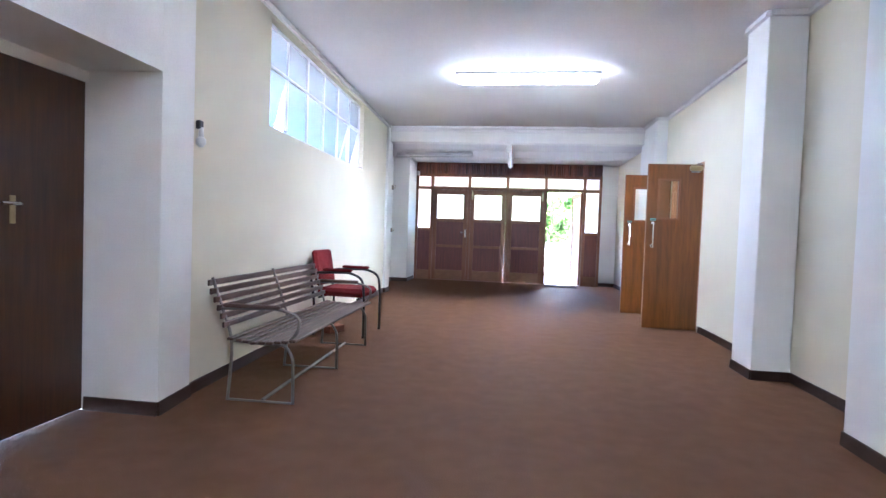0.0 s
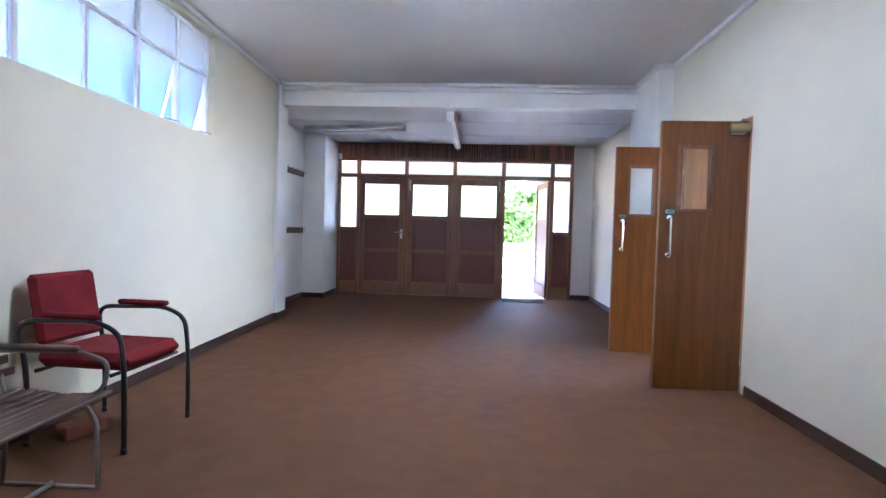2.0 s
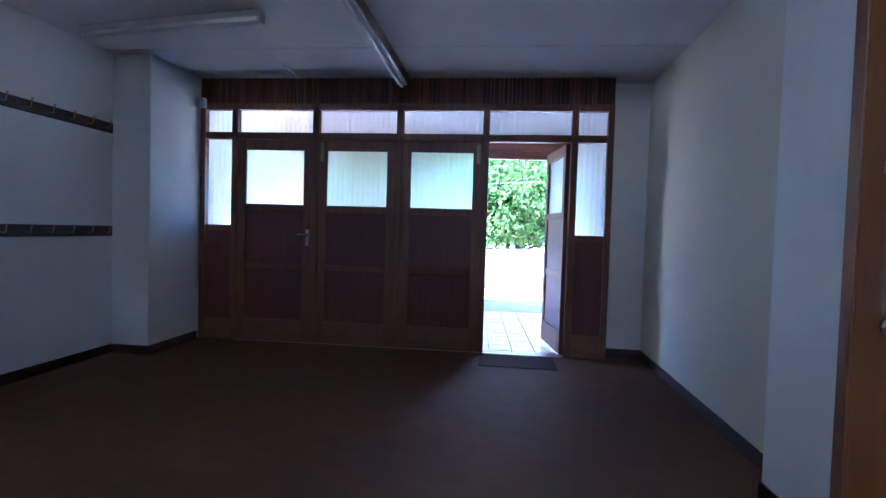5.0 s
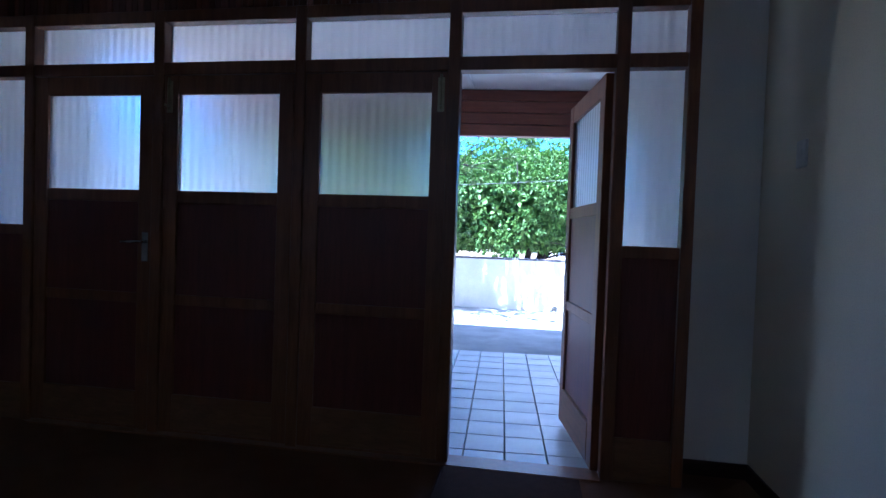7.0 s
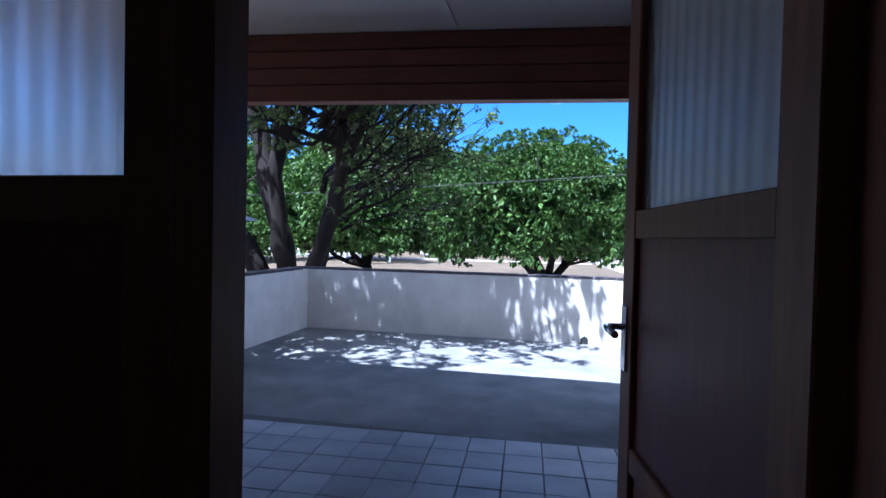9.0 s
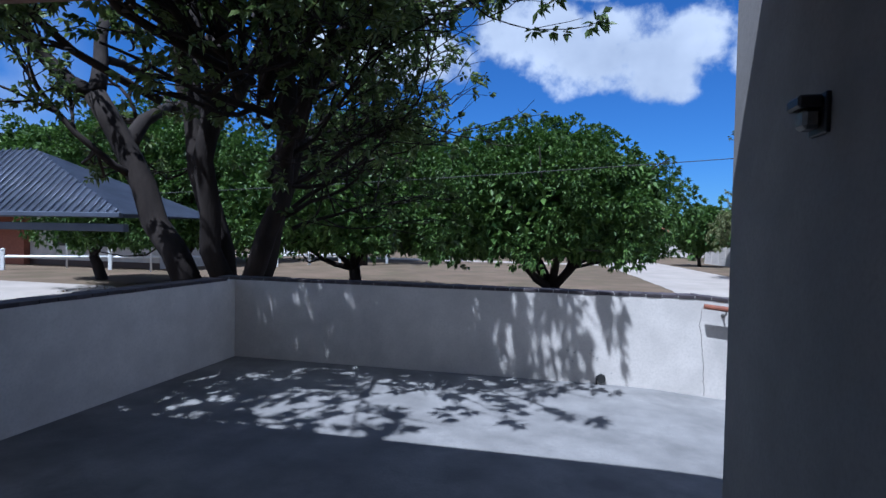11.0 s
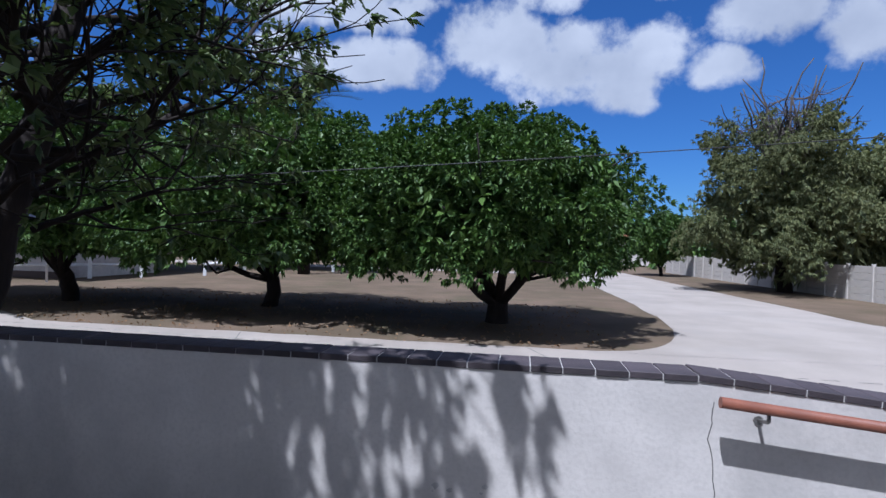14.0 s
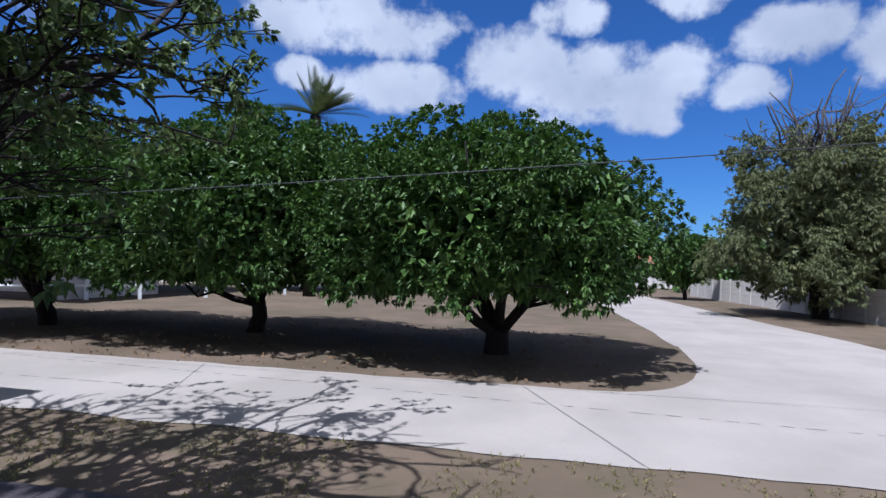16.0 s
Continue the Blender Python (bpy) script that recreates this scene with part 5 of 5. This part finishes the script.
def date_palm(x, y, top, seed):
    rng = np.random.default_rng(seed)
    ob = thing("palm_tree", "tall palm with stiff upright fronds above the tree tops", "palm", pose(x, y, G))
    part("trunk", tube(bmesh.new(), [(0, 0, -0.2), (0.1, 0, 4), (0.05, 0.1, 8), (0, 0, top)], [0.42, 0.34, 0.30, 0.36], 10), M["bark"], ob)
    for i in range(38):
        a, e = rng.uniform(0, 2 * math.pi), rng.uniform(0.05, 1.45)
        L = rng.uniform(2.8, 3.6)
        v, f = [], []
        p, d = np.array([0, 0, top]), np.array([math.cos(a) * math.cos(e), math.sin(a) * math.cos(e), math.sin(e)])
        side = np.array([-math.sin(a), math.cos(a), 0])
        for k in range(22):
            s = k / 21
            q = p + d * L * s + np.array([0, 0, -1.0]) * 0.9 * math.cos(e) * s * s
            w = 0.55 * math.sin(math.pi * min(1, 0.12 + 0.85 * s)) + 0.03
            for sg in (-1, 1):
                j = len(v)
                tipv = q + side * sg * w + d * 0.30 + np.array([0, 0, 0.06])
                v += [q.tolist(), (q + d * 0.13).tolist(), tipv.tolist()]
                f.append((j, j + 1, j + 2))
        mesh_object("frond", v, f, M["palm"], ob, False)
    return ob


date_palm(-12.9, 50.5, 12.05, 71)

# background: a wood closing the view beyond the lawn
rng_b = np.random.default_rng(81)
cs, us = [], []
for i in range(330):
    x, y, h = rng_b.uniform(-75, 3), rng_b.uniform(84, 96), rng_b.uniform(0.3, 6.0)
    w = rng_b.normal(0, 1, (14, 3))
    w /= np.linalg.norm(w, axis=1, keepdims=True)
    cs.append(np.array([x, y, G + h]) + w * rng_b.uniform(0.6, 1.7)); us.append(w)
for i in range(220):
    x, y, h = rng_b.uniform(18, 75), rng_b.uniform(76, 92), rng_b.uniform(0.3, 6.5)
    w = rng_b.normal(0, 1, (14, 3))
    w /= np.linalg.norm(w, axis=1, keepdims=True)
    cs.append(np.array([x, y, G + h]) + w * rng_b.uniform(0.6, 1.7)); us.append(w)
tagged(leaf_mesh("far_wood", np.concatenate(cs), np.concatenate(us), 7, 0.8, 0.24, rng_b, M["leaf"], None), "dense dark green trees closing the view far off", "trees", "", "stuff")

# dry grass tufts and fallen leaves on the verge and lawn
rng_g = np.random.default_rng(91)
n = 5200
gxy = np.stack([rng_g.uniform(-9, 11, n), rng_g.uniform(19.1, 24.3, n), np.full(n, G)], 1)
keepg = np.array([noise.noise(Vector((p[0] * 0.7, p[1] * 0.7, 2))) > -0.15 for p in gxy])
tagged(leaf_mesh("verge_grass", gxy[keepg], np.tile([0, 0, 1.0], (keepg.sum(), 1)), 5, 0.075, 0.006, rng_g, M["grass"], None, 0.0, 0.5), "short dry grass on the verge beyond the wall", "grass", "", "stuff")
n = 2600
lxy = np.stack([rng_g.uniform(-16, 9, n), rng_g.uniform(28.3, 37, n), np.full(n, G + 0.012)], 1)
lxy = lxy[~((lxy[:, 0] > 4.0))]
tagged(leaf_mesh("fallen_leaves", lxy, np.tile([0, 0, 0.1], (len(lxy), 1)), 1, 0.12, 0.03, rng_g, M["litter"], None, 0.0, 0.5), "scattered dry fallen leaves under the trees", "leaves", "", "stuff")


# ---- things beyond the court ----
def rail_fence(pts, label):
    for i, (x, y) in enumerate(pts):
        ps = thing("fence_post", "white painted square fence post", "fence post", pose(x, y, G, 0, 0, 35), "white rail fence")
        bm = block(-0.09, -0.09, -0.05, 0.09, 0.09, 1.08, 0.012)
        part("shaft", bm, M["postwhite"], ps)
        part("cap", tube(bmesh.new(), [(0, 0, 1.08), (0, 0, 1.12), (0, 0, 1.16)], [0.12, 0.10, 0.03], 8), M["postwhite"], ps)
    for a, b in zip(pts, pts[1:]):
        a, b = Vector((*a, G + 0.72)), Vector((*b, G + 0.72))
        rb = thing("fence_rail", label, "fence rail", None, "white rail fence")
        part("bar", tube(bmesh.new(), [a, a.lerp(b, 0.5) + Vector((0, 0, -0.01)), b], 0.075, 8), M["postwhite"], rb)


rail_fence([(-31.5, 33.0), (-27.3, 35.6), (-23.2, 38.3), (-20.6, 40.9), (-19.0, 42.7)], "white painted horizontal fence rail")
rail_fence([(-17.2, 45.8), (-16.4, 49.0), (-14.9, 51.0), (-14.1, 52.6)], "white painted horizontal fence rail")
rail_fence([(-12.1, 54.0)], "white painted horizontal fence rail")


def precast_fence(a, b):
    ob = thing("boundary_fence", "pale precast concrete boundary wall of panels and posts", "fence")
    a, b = Vector(a), Vector(b)
    L, d = (b - a).length, (b - a).normalized()
    ang = math.degrees(math.atan2(d.y, d.x))
    k = int(L / 1.8)
    for i in range(k + 1):
        p = a + d * (i * 1.8)
        o = part("post", block(-0.07, -0.07, 0, 0.07, 0.07, 1.9, 0.01), M["fence"], ob)
        o.matrix_basis = pose(p.x, p.y, G - 0.03, 0, 0, ang)
        if i < k:
            q = a + d * ((i + 0.5) * 1.8)
            for j in range(5):
                o = part("panel", block(-0.83, -0.025, 0.0, 0.83, 0.025, 0.352, 0.008), M["fence"], ob)
                o.matrix_basis = pose(q.x, q.y, G - 0.03 + j * 0.36, 0, 0, ang)
    return ob


precast_fence((19.75, 34.2), (16.6, 74.0))

lbld = thing("low_building", "low white building with brick end and blue-grey sheet roof", "building")
part("wall", block(-30.8, 40.0, G - 0.1, -21.4, 47.0, 2.2), M["render"], lbld)
part("brick_wall", block(-46.0, 39.6, G - 0.1, -30.805, 47.0, 2.2), M["brick"], lbld)
part("plinth", block(-30.79, 39.97, G - 0.1, -21.4, 39.998, G + 0.35), M["base"], lbld)
rf = bmesh.new()
ev = [rf.verts.new(p) for p in ((-47.5, 38.0, 2.15), (-19.6, 38.0, 2.15), (-19.6, 48.6, 2.15), (-47.5, 48.6, 2.15))]
rg = [rf.verts.new(p) for p in ((-43.0, 43.3, 3.7), (-27.5, 43.3, 3.7))]
rf.faces.new((ev[0], ev[1], rg[1], rg[0])); rf.faces.new((ev[1], ev[2], rg[1])); rf.faces.new((ev[2], ev[3], rg[0], rg[1])); rf.faces.new((ev[3], ev[0], rg[0])); rf.faces.new(list(reversed(ev)))
roof_o = part("roof", rf, M["roofmetal"], lbld)
sm = bmesh.new()
for i in range(62):
    x = -47.3 + i * 0.45
    t = 1.0
    if x > -27.5:
        t = max(0.0, (-19.6 - x) / 7.9)
    elif x < -43.0:
        t = max(0.0, (x + 47.5) / 4.5)
    if t > 0.03:
        tube(sm, [(x, 38.0, 2.165), (x, 38.0 + 5.3 * t, 2.165 + 1.55 * t)], 0.02, 4)
part("roof_ribs", sm, M["roofmetal"], roof_o)
part("gutter", block(-47.5, 37.88, 2.02, -19.6, 37.995, 2.15, 0.01), M["roofmetal"], lbld)
part("veranda_beam", block(-47.0, 38.1, 1.48, -20.0, 38.22, 1.66, 0.01), M["roofmetal"], lbld)
for x in (-44, -38, -32.5, -26, -20.4):
    part("veranda_post", tube(bmesh.new(), [(x, 38.16, G - 0.1), (x, 38.16, 2.1)], 0.05, 8), M["whitemetal"], lbld)
for x in (-29.0, -25.5):
    wd = part("window", block(x, 39.975, 0.35, x + 1.3, 39.999, 1.35), M["carglass"], lbld)
    part("sill", block(x - 0.05, 39.92, 0.29, x + 1.35, 39.974, 0.348, 0.01), M["render"], wd)

cp = thing("carport", "open carport with blue-grey corrugated hipped roof on posts", "carport")
CX0, CX1, CY0, CY1, CE, CR = -17.5, -6.3, 21.4, 24.2, 1.66, 3.10
rf = bmesh.new()
ev = [rf.verts.new(p) for p in ((CX0, CY0, CE), (CX1, CY0, CE), (CX1, CY1, CE), (CX0, CY1, CE))]
rg = [rf.verts.new(p) for p in ((CX0 + 2.6, (CY0 + CY1) / 2, CR), (CX1 - 3.6, (CY0 + CY1) / 2, CR))]
rf.faces.new((ev[0], ev[1], rg[1], rg[0])); rf.faces.new((ev[1], ev[2], rg[1])); rf.faces.new((ev[2], ev[3], rg[0], rg[1])); rf.faces.new((ev[3], ev[0], rg[0]))
ex = bmesh.ops.solidify(rf, geom=rf.faces[:], thickness=0.03)
cpr = part("roof", rf, M["roofmetal"], cp)
for i in range(1, 60):
    sm = bmesh.new()
    x = CX0 + i * (CX1 - CX0) / 60
    t = min(1.0, (x - CX0) / 2.6, (CX1 - x) / 3.6)
    tube(sm, [(x, CY0, CE + 0.035), (x, CY0 + (CY1 - CY0) / 2 * t, CE + 0.035 + (CR - CE) * t)], 0.014, 4)
    part("roof_rib", sm, M["roofmetal"], cpr)
part("front_beam", block(CX0 + 0.1, CY0 + 0.12, 1.33, CX1 - 0.1, CY0 + 0.24, 1.48, 0.01), M["roofmetal"], cp)
part("gutter", block(CX0, CY0 - 0.09, CE - 0.07, CX1, CY0 - 0.002, CE + 0.02, 0.01), M["roofmetal"], cp)
for x in (CX0 + 0.3, -16.0, -14.5):
    for y in (CY0 + 0.18, CY1 - 0.2):
        part("post", tube(bmesh.new(), [(x, y, G - 0.05), (x, y, CE + 0.1)], 0.05, 8), M["whitemetal"], cp)

hs = thing("white_house", "small white house at the driveway's far end", "house")
part("wall", block(12.0, 96.0, G - 0.1, 27.0, 103.0, 2.4), M["render"], hs)
hb = bmesh.new()
e = [hb.verts.new(p) for p in ((11.5, 95.5, 2.4), (27.5, 95.5, 2.4), (27.5, 103.5, 2.4), (11.5, 103.5, 2.4), (14.5, 99.5, 4.6), (24.5, 99.5, 4.6))]
for f in ((0, 1, 5, 4), (1, 2, 5), (2, 3, 4, 5), (3, 0, 4), (3, 2, 1, 0)):
    hb.faces.new([e[i] for i in f])
part("roof", hb, M["brick"], hs)
for x in (14.0, 18.5, 23.0):
    wd = part("window", block(x, 95.96, 0.2, x + 1.4, 95.999, 1.5), M["carglass"], hs)
    part("sill", block(x - 0.1, 95.9, 0.1, x + 1.5, 95.958, 0.198), M["render"], wd)


def parked_car(m, mat, label):
    ob = thing("parked_car", label, "car", m)
    bm = bmesh.new()
    sect = [(-2.1, 0.45, 0.72), (-2.05, 0.30, 0.86), (-1.2, 0.24, 0.92), (1.1, 0.24, 0.90), (1.95, 0.28, 0.78), (2.12, 0.42, 0.62)]
    rows_c = []
    for x, z0, z1 in sect:
        w = 0.84 if abs(x) < 2 else 0.72
        rows_c.append([bm.verts.new(p) for p in ((x, -w, z0), (x, -w, (z0 + z1) / 2), (x, -w * 0.93, z1), (x, w * 0.93, z1), (x, w, (z0 + z1) / 2), (x, w, z0))])
    for a, b in zip(rows_c, rows_c[1:]):
        for k in range(6):
            bm.faces.new((a[k], a[(k + 1) % 6], b[(k + 1) % 6], b[k]))
    bm.faces.new(rows_c[0]); bm.faces.new(list(reversed(rows_c[-1])))
    bmesh.ops.recalc_face_normals(bm, faces=bm.faces)
    part("body", bm, mat, ob)
    cb = bmesh.new()
    lo = [cb.verts.new(p) for p in ((-1.75, -0.76, 0.90), (0.95, -0.76, 0.90), (0.95, 0.76, 0.90), (-1.75, 0.76, 0.90))]
    hi = [cb.verts.new(p) for p in ((-1.30, -0.62, 1.42), (0.25, -0.62, 1.42), (0.25, 0.62, 1.42), (-1.30, 0.62, 1.42))]
    for i in range(4):
        cb.faces.new((lo[i], lo[(i + 1) % 4], hi[(i + 1) % 4], hi[i]))
    cb.faces.new(hi)
    part("windows", cb, M["carglass"], ob)
    part("roof", block(-1.32, -0.63, 1.415, 0.27, 0.63, 1.46, 0.02), mat, ob)
    for x in (-1.3, 1.3):
        for y in (-0.80, 0.80):
            s = 1 if y > 0 else -1
            wh = part("wheel", tube(bmesh.new(), [(x, y - s * 0.10, 0.31), (x, y + s * 0.05, 0.31)], 0.31, 16), M["rubber"], ob)
            part("rim", tube(bmesh.new(), [(x, y + s * 0.05, 0.31), (x, y + s * 0.056, 0.31)], 0.19, 14), M["whitemetal"], wh)
    for y in (-0.55, 0.55):
        part("headlight", block(2.06, y - 0.14, 0.60, 2.13, y + 0.14, 0.70, 0.01), M["plastic"], ob)
    return ob


parked_car(pose(-26.5, 62.0, G, 0, 0, 20), M["carwhite"], "white car parked beyond the rail fence")
parked_car(pose(-22.0, 70.0, G, 0, 0, 190), M["carblue"], "silver car parked far off under trees")
parked_car(pose(-11.5, 70.5, G, 0, 0, 10), M["carwhite"], "white car parked far off across the lawn")

wr = thing("overhead_cable", "thin black overhead cable sagging across the lawn", "cable")
pts = []
for i in range(25):
    s = i / 24
    x = -20.4 + 50 * s
    pts.append((x, 26.5, 3.06 + x * 0.066 + 0.5 * (2 * s - 1) ** 2 - 0.12))
part("wire", tube(bmesh.new(), pts, 0.010, 5), M["cable"], wr)

# ---- pieces: tiles and coping bricks ----
tile_bm = block(-0.1155, -0.1185, 0.0, 0.1155, 0.1185, 0.025, 0.004)
tile_me = bpy.data.meshes.new("tile")
tile_bm.to_mesh(tile_me); tile_bm.free()
tile_me.materials.append(M["tile"])
porch = tagged(new("porch_tiling"), "blue-grey square quarry tiles on the porch floor", "tiling", "", "structure")
porch.name = "floor_porch"
porch.matrix_basis = pose(1.232, 12.49, 0, 0, 0, 2.9)
random.seed(21)
for i in range(-14, 4):
    for j in range(-2, 10):
        x, y = (i + 0.5) * 0.236, (j + 0.5) * 0.2415
        wx, wy = 1.232 + x - 0.0506 * y, 12.49 + y + 0.0506 * x
        if wx > 2.25 or wx < -2.35 or wy < 11.96 or wy > 14.90:
            continue
        o = new("tile", tile_me)
        o.parent = porch
        o.matrix_basis = pose(x, y, -0.045 + random.uniform(-0.0012, 0.0012), random.uniform(-0.25, 0.25), random.uniform(-0.25, 0.25), random.choice((0, 180)))
cop_bm = block(-0.0705, -0.106, 0.0, 0.0705, 0.106, 0.031, 0.003)
cop_me = bpy.data.meshes.new("coping_brick")
cop_bm.to_mesh(cop_me); cop_bm.free()
cop_me.materials.append(M["coping"])
x = -2.44
bed = bmesh.new()
for a, b in zip(xs, xs[1:]):
    q = [bed.verts.new(p) for p in ((a, 18.698, top_of(a) - 0.0305), (b, 18.698, top_of(b) - 0.0305), (b, 18.902, top_of(b) - 0.0305), (a, 18.902, top_of(a) - 0.0305))]
    q2 = [bed.verts.new((v.co.x, v.co.y, v.co.z + 0.0275)) for v in q]
    bed.faces.new(q2)
    for k in range(4):
        bed.faces.new((q[k], q[(k + 1) % 4], q2[(k + 1) % 4], q2[k]))
part("mortar_bed", bed, M["mortar"], front_wall)
while x < 9.5:
    xc = x + 0.073
    tilt = 0 if xc < 2.74 else math.degrees(math.atan(0.095))
    o = new("coping_brick", cop_me)
    o.parent = front_wall
    o.matrix_basis = pose(xc, 18.80 + random.uniform(-0.002, 0.002), top_of(xc) - 0.029 + random.uniform(-0.001, 0.001), 0, tilt, random.uniform(-0.4, 0.4))
    x += 0.146
y = 15.55
while y < 18.60:
    o = new("coping_brick", cop_me)
    o.parent = left_wall
    o.matrix_basis = pose(-2.31, y, 0.821 + random.uniform(-0.002, 0.002), 0, 0, 90 + random.uniform(-0.6, 0.6))
    y += 0.146
